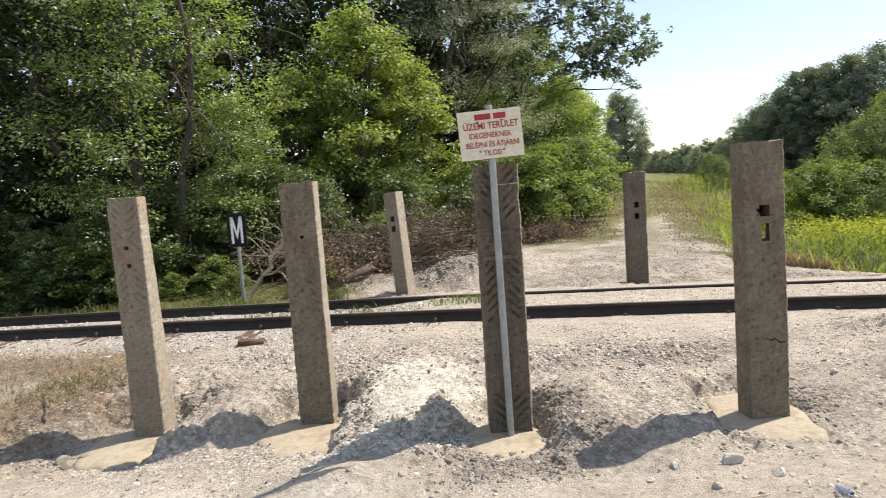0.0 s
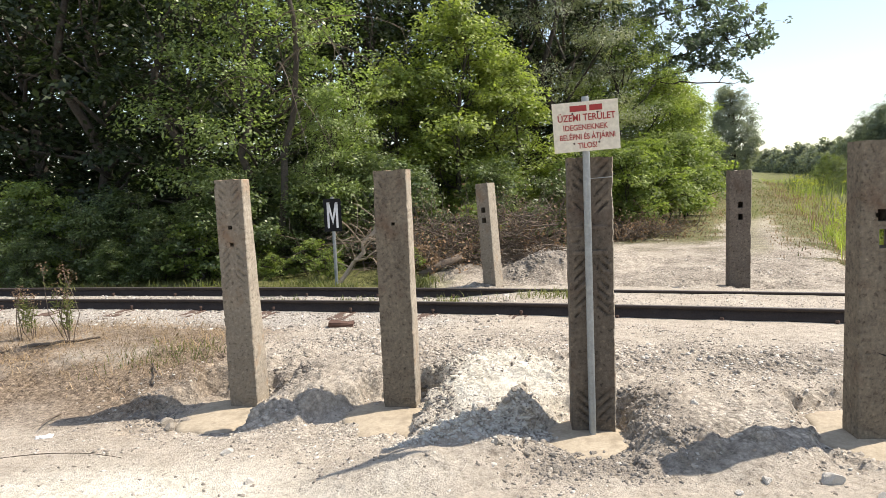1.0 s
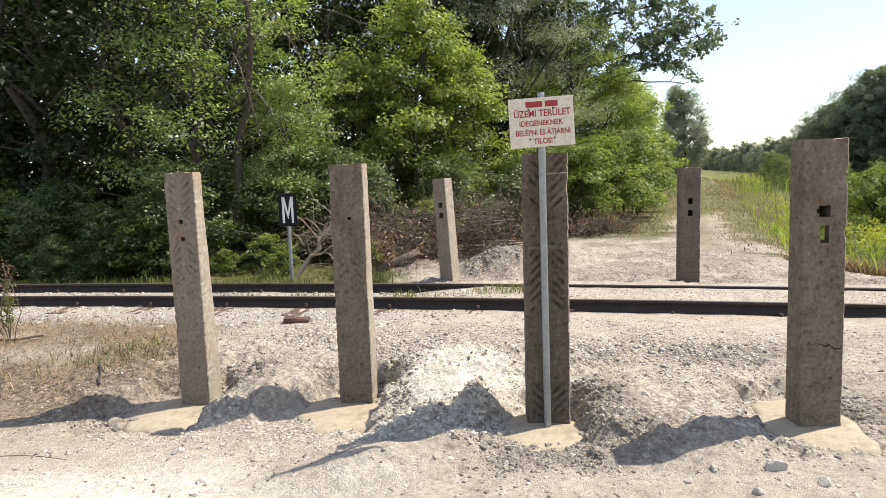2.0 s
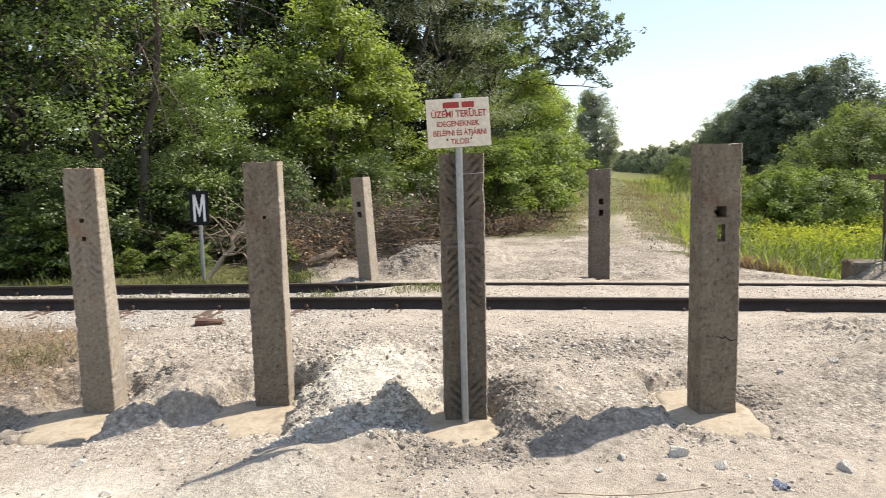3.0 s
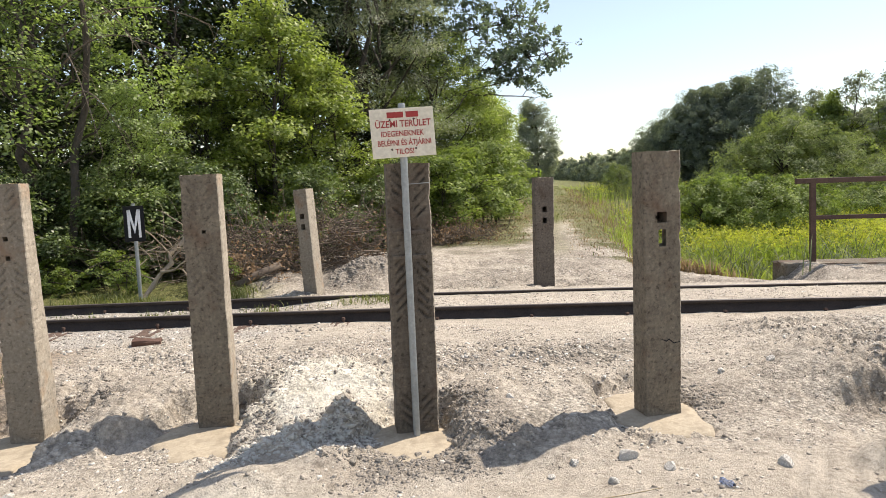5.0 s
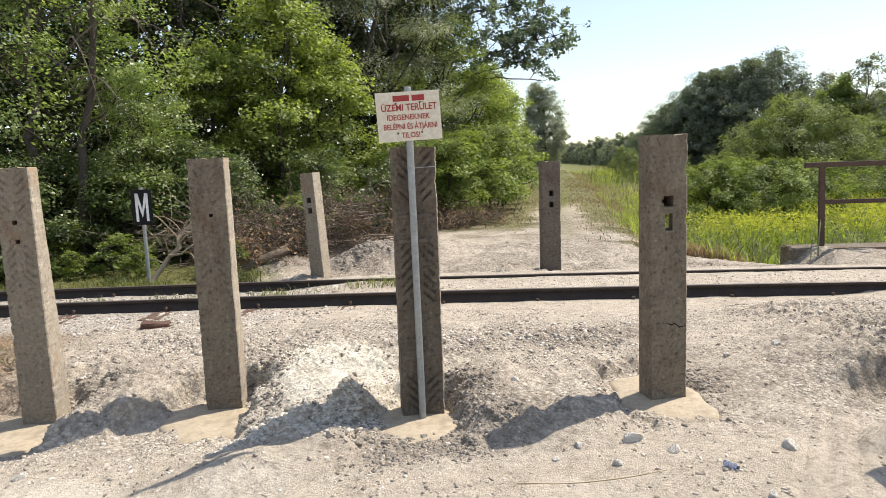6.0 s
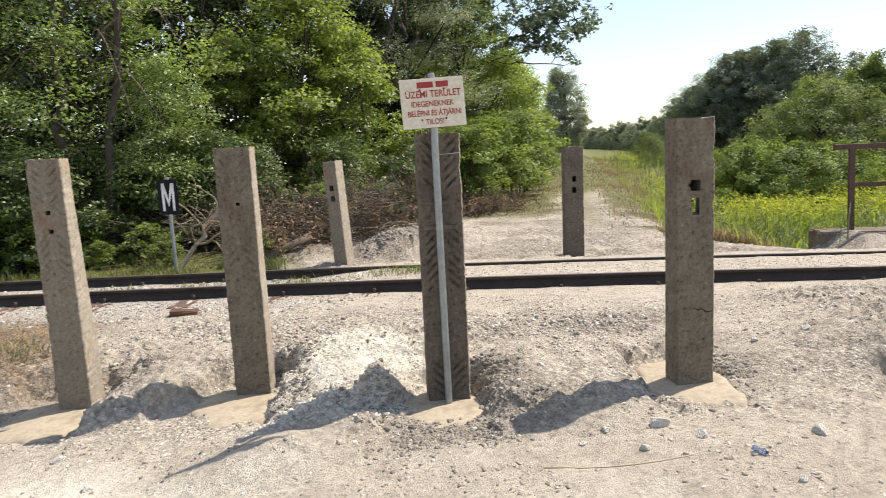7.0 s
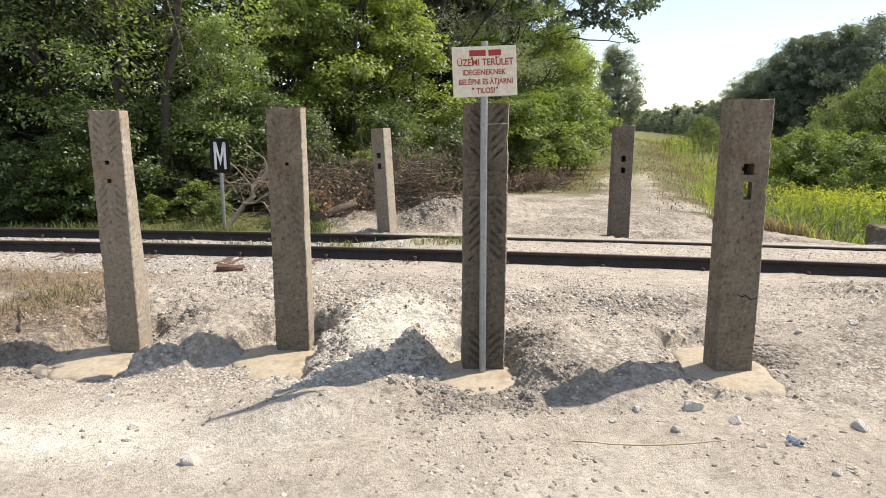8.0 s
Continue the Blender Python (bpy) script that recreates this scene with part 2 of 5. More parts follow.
M_GOLD = leaf_material("goldenrod_flowers", (0.30, 0.33, 0.045), (0.46, 0.47, 0.07), 0.8, 0.35, (0.42, 0.46, 0.08))
M_WEED = leaf_material("weed_leaves", (0.14, 0.195, 0.032), (0.33, 0.40, 0.075), 0.6, 0.42, (0.38, 0.43, 0.10))


# ---- helpers for meshes ----
def mesh_np(name, verts, faces, material=None):
    """A mesh from arrays: faces all have the same number of corners."""
    me = bpy.data.meshes.new(name)
    faces = np.asarray(faces, dtype=np.int32)
    me.vertices.add(len(verts))
    me.vertices.foreach_set("co", np.asarray(verts, dtype=np.float32).ravel())
    me.loops.add(faces.size)
    me.loops.foreach_set("vertex_index", faces.ravel())
    me.polygons.add(len(faces))
    me.polygons.foreach_set("loop_start", np.arange(0, faces.size, faces.shape[1], dtype=np.int32))
    me.update(calc_edges=True)
    if material:
        me.materials.append(material)
    return me


def smooth(me):
    me.polygons.foreach_set("use_smooth", np.ones(len(me.polygons), dtype=bool))
    return me


def bm_mesh(name, bm, material):
    me = bpy.data.meshes.new(name)
    bmesh.ops.recalc_face_normals(bm, faces=bm.faces)
    bm.to_mesh(me)
    bm.free()
    me.materials.append(material)
    return me


def part(name, bm, material, parent, label=""):
    """Links a bmesh or a mesh as one mesh object under a thing or under a part."""
    me = bm if isinstance(bm, bpy.types.Mesh) else bm_mesh(name, bm, material)
    ob = new(name, me)
    ob.parent = parent
    return tagged(ob, label) if label else ob


def lattice(i, j, seed):
    h = (i * 374761393 + j * 668265263 + seed * 1442695041) & 0xFFFFFFFF
    h = ((h ^ (h >> 13)) * 1274126177) & 0xFFFFFFFF
    return ((h ^ (h >> 16)) & 0xFFFF) / 65535.0


def vnoise(x, y, cell, seed=0):
    """Smooth noise between -1 and 1, with cells of that size."""
    x, y = np.asarray(x, float) / cell, np.asarray(y, float) / cell
    i, j = np.floor(x).astype(np.int64), np.floor(y).astype(np.int64)
    u, v = x - i, y - j
    u, v = u * u * (3 - 2 * u), v * v * (3 - 2 * v)
    a = lattice(i, j, seed) * (1 - u) + lattice(i + 1, j, seed) * u
    b = lattice(i, j + 1, seed) * (1 - u) + lattice(i + 1, j + 1, seed) * u
    return 2 * (a * (1 - v) + b * v) - 1


def step(a, b, x):
    t = np.clip((np.asarray(x, float) - a) / (b - a), 0, 1)
    return t * t * (3 - 2 * t)


# ---- plan ----
RAIL_TOP = 0.155
GAUGE = 0.81


def near_rail(x):
    """The near rail's y along its gentle curve, straight past both ends."""
    x = np.asarray(x, float)
    c = np.clip(x, -9, 9)
    return 6.366 - 0.155 * c - 0.007 * c * c + (x - c) * (-0.155 - 0.014 * c)


def across(x, y):
    """Metres beyond the near rail, square to the track."""
    return (y - near_rail(x)) * 0.985


def beside_path(x, y):
    """Metres to the right of the field path's middle line."""
    return (x - 2.6) * 0.957 - (y - 8.2) * 0.29


# centre x, front y, foot z, height, width, thickness top and foot, turn
POSTS = [
    ("A", -2.037, 4.20, -0.11, 1.563, 0.205, 0.115, 0.20, 0.0),
    ("B", -0.900, 4.10, -0.07, 1.54, 0.222, 0.14, 0.17, 0.0),
    ("C", 0.304, 3.56, 0.00, 1.484, 0.240, 0.15, 0.17, 0.0),
    ("D", 1.712, 3.45, 0.02, 1.485, 0.222, 0.14, 0.15, 3.0),
    ("G", 3.317, 2.78, -0.02, 1.51, 0.235, 0.14, 0.16, 4.0),
]
FAR_POSTS = [("E", -0.575, 8.30, -0.01, 1.335, 0.185, 0.19, 0.20, -25.0), ("F", 2.358, 7.90, 0.0, 1.365, 0.240, 0.15, 0.16, -2.0)]

# x, y, height, half-width in x and in y, turn: heaps of spoil
HEAPS = [
    (-0.10, 3.62, 0.11, 0.12, 0.20, 0), (-0.38, 3.49, 0.14, 0.42, 0.17, 25), (-0.62, 3.08, 0.12, 0.52, 0.30, 10), (-0.20, 3.30, 0.07, 0.24, 0.14, 0),
    (-1.46, 4.06, 0.025, 0.12, 0.24, 20), (-1.66, 3.95, 0.085, 0.36, 0.22, 20), (1.05, 3.30, 0.07, 0.42, 0.34, 20), (-2.76, 4.10, 0.09, 0.26, 0.18, 20),
    (2.56, 2.72, 0.13, 0.24, 0.16, 0), (0.30, 3.08, 0.025, 0.42, 0.16, 0), (0.72, 3.62, 0.10, 0.24, 0.50, 0), (-0.25, 4.35, 0.09, 0.60, 0.55, 0), (3.5, 4.6, 0.08, 1.0, 0.5, 0), (3.45, 3.85, 0.09, 0.80, 0.55, 0),
    (0.05, 9.3, 0.28, 0.60, 0.50, 0), (0.55, 9.5, 0.20, 0.50, 0.45, 0), (-1.1, 9.5, 0.14, 0.7, 0.6, 0), (0.9, 10.6, 0.18, 1.0, 0.8, 0), (-0.1, 11.0, 0.17, 1.3, 0.9, 0),
]
# reach to each side, run of the side slopes, reach behind, and narrowing towards the back of the hole that each post stands in
HOLES = {"A": (0.53, 0.13, 0.09, 0.26, 0.24, 0.3), "B": (0.47, 0.14, 0.12, 0.24, 0.20, 0.5), "C": (0.33, 0.16, 0.10, 0.12, 0.20, 0.5), "D": (0.30, 0.14, 0.10, 0.16, 0.42, 0.1), "G": (0.36, 0.60, 0.50, 0.3, 0.60, 0.0)}
# x, y, half-widths: dug earth coloured darker, with the hole walls' shade painted in
DUG = [
    (-1.72, 4.50, 0.20, 0.22), (-0.62, 4.35, 0.18, 0.25), (0.62, 3.55, 0.12, 0.25), (2.05, 3.80, 0.16, 0.25), (3.50, 3.42, 0.36, 0.13), (-2.55, 4.02, 0.16, 0.12),
    (0.25, 3.12, 0.45, 0.10), (0.15, 9.35, 0.6, 0.4), (-0.10, 3.45, 0.2, 0.12), (-3.1, 4.5, 0.6, 0.3), (1.35, 4.55, 0.5, 0.15),
]


# offset and half-widths of the mortar skin at each foot
PADS = {"A": (-0.09, -0.10, 0.26, 0.34), "B": (-0.08, -0.16, 0.23, 0.32), "C": (-0.06, -0.08, 0.24, 0.25), "D": (-0.02, 0.08, 0.25, 0.34), "G": (-0.10, 0.0, 0.30, 0.28)}


def pad_reach(key, px, py, x, y):
    ox, oy, rx, ry = PADS[key]
    return ((x - px - ox) / rx) ** 2 + ((y - py - oy) / ry) ** 2


def off_pads(x, y):
    """One away from the footings, less on them."""
    k = np.ones_like(x)
    for key, px, py, *_ in POSTS:
        k = k * (0.04 + 0.96 * step(0.5, 0.95, pad_reach(key, px, py, x, y) + 0.3 * vnoise(x, y, 0.09, 17)))
    return k


def lumps(x, y, cell, seed):
    """Rounded angular lumps packed side by side: one in the middle of each, nought in the seams."""
    x, y = np.asarray(x, float) / cell, np.asarray(y, float) / cell
    i, j = np.floor(x).astype(np.int64), np.floor(y).astype(np.int64)
    near = np.full(x.shape, 9.0)
    tall = np.zeros(x.shape)
    for di in (-1, 0, 1):
        for dj in (-1, 0, 1):
            a, b = i + di, j + dj
            d = np.hypot(a + lattice(a, b, seed) - x, b + lattice(a, b, seed + 7) - y)
            tall = np.where(d < near, lattice(a, b, seed + 13), tall)
            near = np.minimum(near, d)
    return (0.25 + 0.75 * tall) * np.clip(1 - near * near * 1.6, 0, 1)


def toe(x):
    """The line along which the bank below the track begins to rise."""
    return np.interp(x, [-9, -3.4, -2.0, -0.9, -0.2, 0.3, 1.7, 2.5, 3.3, 6], [4.7, 4.0, 3.85, 3.70, 3.35, 3.20, 3.10, 2.95, 2.60, 2.2])


def bank_zone(x, y):
    """One on the rough bank between the posts and the track, nought elsewhere."""
    s = across(x, y)
    return step(-0.12, 0.12, y - toe(x)) * (1 - step(-1.5, -0.8, s))


def sandy_zone(x, y):
    return np.exp(-(((x - 2.45) / 0.6) ** 4)) * (1 - step(4.4, 5.4, y))


def ground_z(x, y):
    x, y = np.asarray(x, float), np.asarray(y, float)
    s, u = across(x, y), beside_path(x, y)
    d = y - toe(x)
    base = np.interp(x, [-9, -2.0, -0.9, 0.3, 1.7, 3.3, 7], [-0.12, -0.10, -0.07, -0.01, 0.0, -0.03, -0.03]) * step(-1.5, 2.5, y) * (1 - step(-1.0, -0.4, s))
    run = 0.62 + 0.9 * np.exp(-(((x - 2.45) / 0.55) ** 4)) + 0.5 * step(-2.7, -3.4, x)
    top = 0.075 - 0.06 * step(-0.6, -2.6, x) + 0.05 * step(1.4, 3.2, x)
    rise = step(0.0, 1.0, d / run + 0.10 * vnoise(x, y, 0.3, 61))
    z = base + (top - base) * rise * (1 - step(-0.9, -0.2, s)) + 0.04 * step(-0.9, -0.2, s)
    crossing = step(-1.0, 0.0, x)
    mid = step(0.0, 0.06, s) * (1 - step(GAUGE + 0.3, GAUGE + 1.0, s))
    z = z + mid * (0.01 + 0.078 * crossing)
    z = z + 0.075 * step(4.2, 5.4, x) * step(-1.2, -0.15, s) * (1 - step(-0.02, 0.05, s)) * (1 - step(9, 12, x))
    z = z - 0.06 * step(1.0, 1.8, s)
    meadow = step(0.0, 1.6, (y - 8.75) * 0.64 + (x - 4.0) * 0.77) * step(0.9, 2.6, u) * step(1.25, 1.7, s)
    z = z - 0.42 * meadow * (1 - 0.5 * step(14, 40, y))
    deck = step(5.35, 5.75, x) * step(GAUGE - 0.1, GAUGE + 0.3, s) * (1 - step(0.12, 0.3, (x - 5.5) * 0.235 + (y - 7.72) * 0.972))
    z = z * (1 - deck) + 0.115 * deck
    heap = np.zeros_like(z)
    for mx, my, h, a, b, turn in HEAPS:
        c, q = math.cos(radians(turn)), math.sin(radians(turn))
        p = np.hypot(((x - mx) * c + (y - my) * q) / a, ((y - my) * c - (x - mx) * q) / b)
        bump_z = h * np.clip(1 - np.sqrt(p * p + 0.02) + 0.14, 0, 1)
        z = z + bump_z
        heap = np.maximum(heap, np.clip(bump_z * 12, 0, 1) * (0.15 if my < 3.12 else 1.0))
    near = np.exp(-(((x - 0.5) / 14) ** 2) - (((y - 5) / 9) ** 2))
    edge = 0.05 * vnoise(x, y, 0.13, 15) + 0.025 * vnoise(x, y, 0.05, 16)
    wall = np.zeros_like(z)
    for key, px, py, pz, *_ in POSTS:
        left, right, sl, sr, back, narrow = HOLES[key]
        v, w = x - px + edge, y - py + edge
        reach = left * (1 - narrow * step(-0.15, 0.2, w))
        k = step(-reach - sl, -reach, v) * (1 - step(right, right + sr * (0.35 + 0.65 * step(-0.2, 0.15, w)), v)) * (1 - step(back, back + 0.18, w)) * step(-0.66, -0.40, w)
        floor = np.minimum(z, pz - 0.035)
        wall = np.maximum(wall, k * (1 - k) * 4 * step(0.02, 0.08, z - floor))
        z = z * (1 - k) + floor * k
    bank, sandy = bank_zone(x, y), sandy_zone(x, y)
    far_dirt = step(0.9, 1.6, s) * (1 - step(4.5, 7.0, s))
    straw = step(-2.5, -3.2, x) * bank
    rough = 0.005 + 0.014 * bank * (1 - 0.6 * sandy) + 0.012 * far_dirt
    z = z + near * rough * (vnoise(x, y, 0.33, 1) + 0.7 * vnoise(x, y, 0.14, 2) + 0.5 * vnoise(x, y, 0.065, 3))
    lime = np.exp(-(((x + 0.22) / 0.33) ** 2) - ((y - 4.05) / 0.35) ** 2)
    pads = off_pads(x, y)
    patch = step(-0.15, 0.35, vnoise(x, y, 0.45, 6) + 0.5 * vnoise(x, y, 0.16, 66))
    cloddy = np.clip(bank * (0.25 + 0.75 * patch) + 1.0 * wall + 0.7 * heap * (1 - 0.75 * np.exp(-(((x - 1.05) / 0.4) ** 2))), 0, 1.2) * (1 - 0.5 * np.exp(-(((x - 1.0) / 0.45) ** 2) - ((y - 3.5) / 0.5) ** 2)) * (1 - 0.75 * sandy) * (1 - 0.5 * straw) * (1 - 0.6 * lime) * pads + 0.5 * far_dirt * step(-0.2, 0.4, vnoise(x, y, 0.6, 7))
    cloddy = cloddy + 0.12 * step(0.2, 0.5, vnoise(x, y, 0.7, 67)) * step(1.2, 1.8, y) * pads
    z = z + near * cloddy * (0.050 * lumps(x, y, 0.105, 8) + (0.038 * lumps(x, y, 0.055, 9) - 0.024) * (1 - step(-0.6, 0.2, s)))
    z = z + near * far_dirt * step(-0.2, 0.5, vnoise(x, y, 0.6, 7)) * (0.055 * lumps(x, y, 0.21, 18) - 0.012)
    z = z + near * 0.010 * vnoise(x, y, 0.9, 4) * (1 - step(-0.6, -0.2, s) * (1 - step(1.2, 1.6, s)))
    z = z + (1 - near) * 0.10 * vnoise(x, y, 6.0, 5) * step(11, 25, np.hypot(x, y))
    # wheel ruts running past the digging
    for off in (-0.05, 0.05, 0.17, 0.27):
        d = (x - 1.87) * 0.784 - (y - 2.44) * 0.621 - off
        z = z - 0.012 * np.exp(-((d / 0.03) ** 2)) * step(1.2, 2.0, y) * (1 - step(3.9, 4.6, y))
    return z


def ground_at(x, y):
    return float(ground_z(np.array([x]), np.array([y]))[0])


def spaced(lo, hi, fine, reach_lo, reach_hi, growth):
    mid = list(np.arange(lo, hi, fine))
    left, right = [], []
    d, p = fine, lo
    while p > reach_lo:
        d *= growth
        p -= d
        left.append(p)
    d, p = fine, mid[-1]
    while p < reach_hi:
        d *= growth
        p += d
        right.append(p)
    return np.array(left[::-1] + mid + right)


# ---- ground: one sheet to the horizon ----
gx = spaced(-3.5, 4.2, 0.017, -900, 900, 1.055)
gy = spaced(2.5, 5.0, 0.014, -300, 5.2, 1.035)
far_y = spaced(float(gy[-1]) + 0.04, 11.0, 0.045, float(gy[-1]) + 0.04, 1400, 1.04)
gy = np.concatenate([gy, far_y])
GX, GY = np.meshgrid(gx, gy)
GZ = ground_z(GX.ravel(), GY.ravel())
cols, rows_n = len(gx), len(gy)
idx = np.arange(cols * rows_n).reshape(rows_n, cols)
quads = np.stack([idx[:-1, :-1], idx[:-1, 1:], idx[1:, 1:], idx[1:, :-1]], -1).reshape(-1, 4)
ground_me = smooth(mesh_np("ground", np.stack([GX.ravel(), GY.ravel(), GZ], -1), quads, M_GROUND))
fx, fy = GX.ravel(), GY.ravel()
S, U = across(fx, fy), beside_path(fx, fy)
wob = 0.5 * vnoise(fx, fy, 0.5, 11) + 0.3 * vnoise(fx, fy, 0.17, 12)
zone = {}
zone["pale"] = np.clip(np.exp(-(((fx + 0.22) / 0.50) ** 2) - ((fy - 4.1) / 0.55) ** 2) * 1.5 + 1.0 * np.exp(-(((fx + 1.9) / 1.2) ** 2) - ((fy - 2.85) / 0.28) ** 2)
                       + 0.4 * np.exp(-(((fx - 0.2) / 2.5) ** 2) - ((fy - 2.0) / 0.35) ** 2) + wob * 0.5 - 0.1, 0, 1)
zone["straw"] = np.clip(step(-1.9, -2.9, fx) * step(-3.4, -2.6, S) * (1 - step(-0.75, -0.4, S)) * (0.8 + wob), 0, 1)
zone["ballast"] = np.clip((step(-0.3, -1.1, fx) * step(-0.8, -0.5, S) * (1 - step(0.9, 1.3, S))) * (0.9 + wob), 0, 1)
off_deck = 1 - step(5.2, 5.5, fx) * (1 - step(-0.1, 0.3, (fx - 5.5) * 0.235 + (fy - 7.72) * 0.972))
meadow_zone = off_deck * step(0.2, 1.1, (fy - 8.75) * 0.64 + (fx - 4.0) * 0.77) * step(0.7, 1.5, U + wob) * step(1.1, 1.5, S)
wood_zone = np.maximum(step(-0.9, -1.6, U + wob) * step(8.5, 11.0, S + wob), step(-1.0, -1.6, fx + 0.4 * wob) * step(0.92, 1.2, S))
field = step(5.6, 8.5, S + 1.5 * wob) * step(0.35, 0.8, np.abs(U) + 0.4 * wob) * 0.9
strip = 0.85 * step(16.5, 20.5, fy + 1.5 * wob) + 0.45 * step(10.5, 12, fy) * step(0.2, -0.2, np.abs(U + 0.2 * wob) - 0.28)
zone["green"] = np.clip(np.maximum.reduce([meadow_zone, wood_zone, field, strip]), 0, 1)
zone["loose"] = np.clip(step(-3.3, -2.8, S) * (1 - step(-1.2, -0.7, S)) * (0.55 + wob) + step(0.95, 1.3, S) * (1 - step(9, 12, S)) * (0.85 + wob), 0, 1)
dug = np.zeros_like(fx)
for px, py, a, e in DUG:
    dug = np.maximum(dug, np.exp(-0.6 * (((fx - px) / (a * 1.25)) ** 2 + ((fy - py) / (e * 1.25)) ** 2)))
zone["dug"] = np.clip(dug * (0.9 + 1.2 * wob) + 0.35 * step(0.42, 0.62, vnoise(fx, fy, 0.28, 51) + 0.5 * vnoise(fx, fy, 0.1, 52)) * step(-3.2, -2.8, S) * (1 - step(-0.9, -0.5, S)) + 0.75 * np.clip(0.6 + 1.2 * wob, 0, 1) * step(1.0, 1.5, S) * (1 - step(8, 11, S)), 0, 0.92)
for key, val in zone.items():
    ground_me.attributes.new(key, "FLOAT", "POINT").data.foreach_set("value", val.astype(np.float32))
tagged(new("ground", ground_me), "dusty grey-beige earth with diggings, ruts and gravel", "ground", kind="structure")


# ---- railway: two rails, timber sleepers ----
RAIL_FOOT = [(-0.042, 0), (0.042, 0), (0.042, 0.010), (0.008, 0.024), (0.008, 0.084), (-0.008, 0.084), (-0.008, 0.024), (-0.042, 0.010)]
RAIL_HEAD = [(-0.008, 0.081), (0.008, 0.081), (0.022, 0.090), (0.024, 0.108), (0.019, 0.114), (-0.019, 0.114), (-0.024, 0.108), (-0.022, 0.090)]


def rail_mesh(name, prof, offset):
    """A profile drawn along the curve of the track; the upper side of the head is worn."""
    xs = np.concatenate([np.linspace(-60, -10, 12), np.linspace(-9.5, 9.5, 77), np.linspace(10, 60, 12)])
    ring = []
    for x in xs:
        e = 0.05
        t = Vector((2 * e, float(near_rail(x + e) - near_rail(x - e)), 0)).normalized()
        nrm = Vector((-t.y, t.x, 0))
        c = Vector((x, float(near_rail(x)), RAIL_TOP - 0.114)) + nrm * offset
        ring.append([c + nrm * a + Vector((0, 0, b)) for a, b in prof])
    k = len(prof)
    V = [p for r in ring for p in r]
    F = [(i * k + j, i * k + (j + 1) % k, (i + 1) * k + (j + 1) % k, (i + 1) * k + j) for i in range(len(ring) - 1) for j in range(k)]
    me = mesh_np(name, [tuple(v) for v in V], F, M_RAIL)
    me.materials.append(M_RAILTOP)
    me.polygons.foreach_set("material_index", np.array([int(prof is RAIL_HEAD and f % k == 4) for f in range(len(F))], dtype=np.int32))
    return me


for off in (0.0, GAUGE):
    rail = new("rail")
    part("rail_foot", rail_mesh("rail_foot", RAIL_FOOT, off), None, rail)
    part("rail_head", rail_mesh("rail_head", RAIL_HEAD, off), None, rail, "worn brown rail head")
    tagged(rail, "rust-brown steel rail on the level crossing", "rail", "rails of the track")


def box_bm(bm, x0, x1, y0, y1, z0, z1):
    vs = [bm.verts.new(p) for p in ((x0, y0, z0), (x1, y0, z0), (x1, y1, z0), (x0, y1, z0), (x0, y0, z1), (x1, y0, z1), (x1, y1, z1), (x0, y1, z1))]
    for f in ((0, 3, 2, 1), (4, 5, 6, 7), (0, 1, 5, 4), (1, 2, 6, 5), (2, 3, 7, 6), (3, 0, 4, 7)):
        bm.faces.new([vs[i] for i in f])
    return vs


def worn_box(x0, x1, y0, y1, z0, z1, bev=0.01, jitter=0.004, seed=0, cuts=2):
    bm = bmesh.new()
    box_bm(bm, x0, x1, y0, y1, z0, z1)
    bmesh.ops.bevel(bm, geom=bm.edges[:], offset=bev, segments=2, affect="EDGES", profile=0.6)
    if cuts:
        bmesh.ops.subdivide_edges(bm, edges=[e for e in bm.edges if e.calc_length() > 0.08], cuts=cuts, use_grid_fill=True)
    r = random.Random(seed)
    for v in bm.verts:
        v.co += Vector((r.uniform(-1, 1), r.uniform(-1, 1), r.uniform(-1, 1))) * jitter
    return bm


def cyl_bm(bm, r0, r1, z0, z1, n=12, x=0.0, y=0.0, cap=True):
    a = [bm.verts.new((x + r0 * math.cos(2 * math.pi * i / n), y + r0 * math.sin(2 * math.pi * i / n), z0)) for i in range(n)]
    b = [bm.verts.new((x + r1 * math.cos(2 * math.pi * i / n), y + r1 * math.sin(2 * math.pi * i / n), z1)) for i in range(n)]
    for i in range(n):
        bm.faces.new((a[i], a[(i + 1) % n], b[(i + 1) % n], b[i]))
    if cap:
        bm.faces.new(a[::-1])
        bm.faces.new(b)


def sleeper():
    base = new("sleeper")
    part("timber", worn_box(-0.10, 0.10, -0.40, GAUGE + 0.40, -0.10, 0.0, 0.014, 0.006, 3, 3), M_TIE, base)
    for y in (-0.062, 0.062, GAUGE - 0.062, GAUGE + 0.062):
        bm = bmesh.new()
        cyl_bm(bm, 0.011, 0.011, -0.02, 0.030, 8, 0.03, y)
        cyl_bm(bm, 0.021, 0.016, 0.030, 0.048, 6, 0.03, y)
        part("screw_spike", bm, M_RUST, base, "rusty sleeper screw")
    return tagged(base, "rust-brown timber sleeper half buried under the rails", "sleeper", "sleepers of the track")


first_tie = None
for i in range(-12, 12):
    x = -0.16 + i * 0.895
    rz = math.degrees(math.atan(float(near_rail(x + 0.1) - near_rail(x - 0.1)) / 0.2))
    m = pose(x, float(near_rail(x)), RAIL_TOP - 0.114 + (0.002 if x < 0.2 else -0.022), 0, 0, rz)
    if first_tie is None:
        first_tie = sleeper()
        first_tie.matrix_world = m
    else:
        copy_thing(first_tie, m)


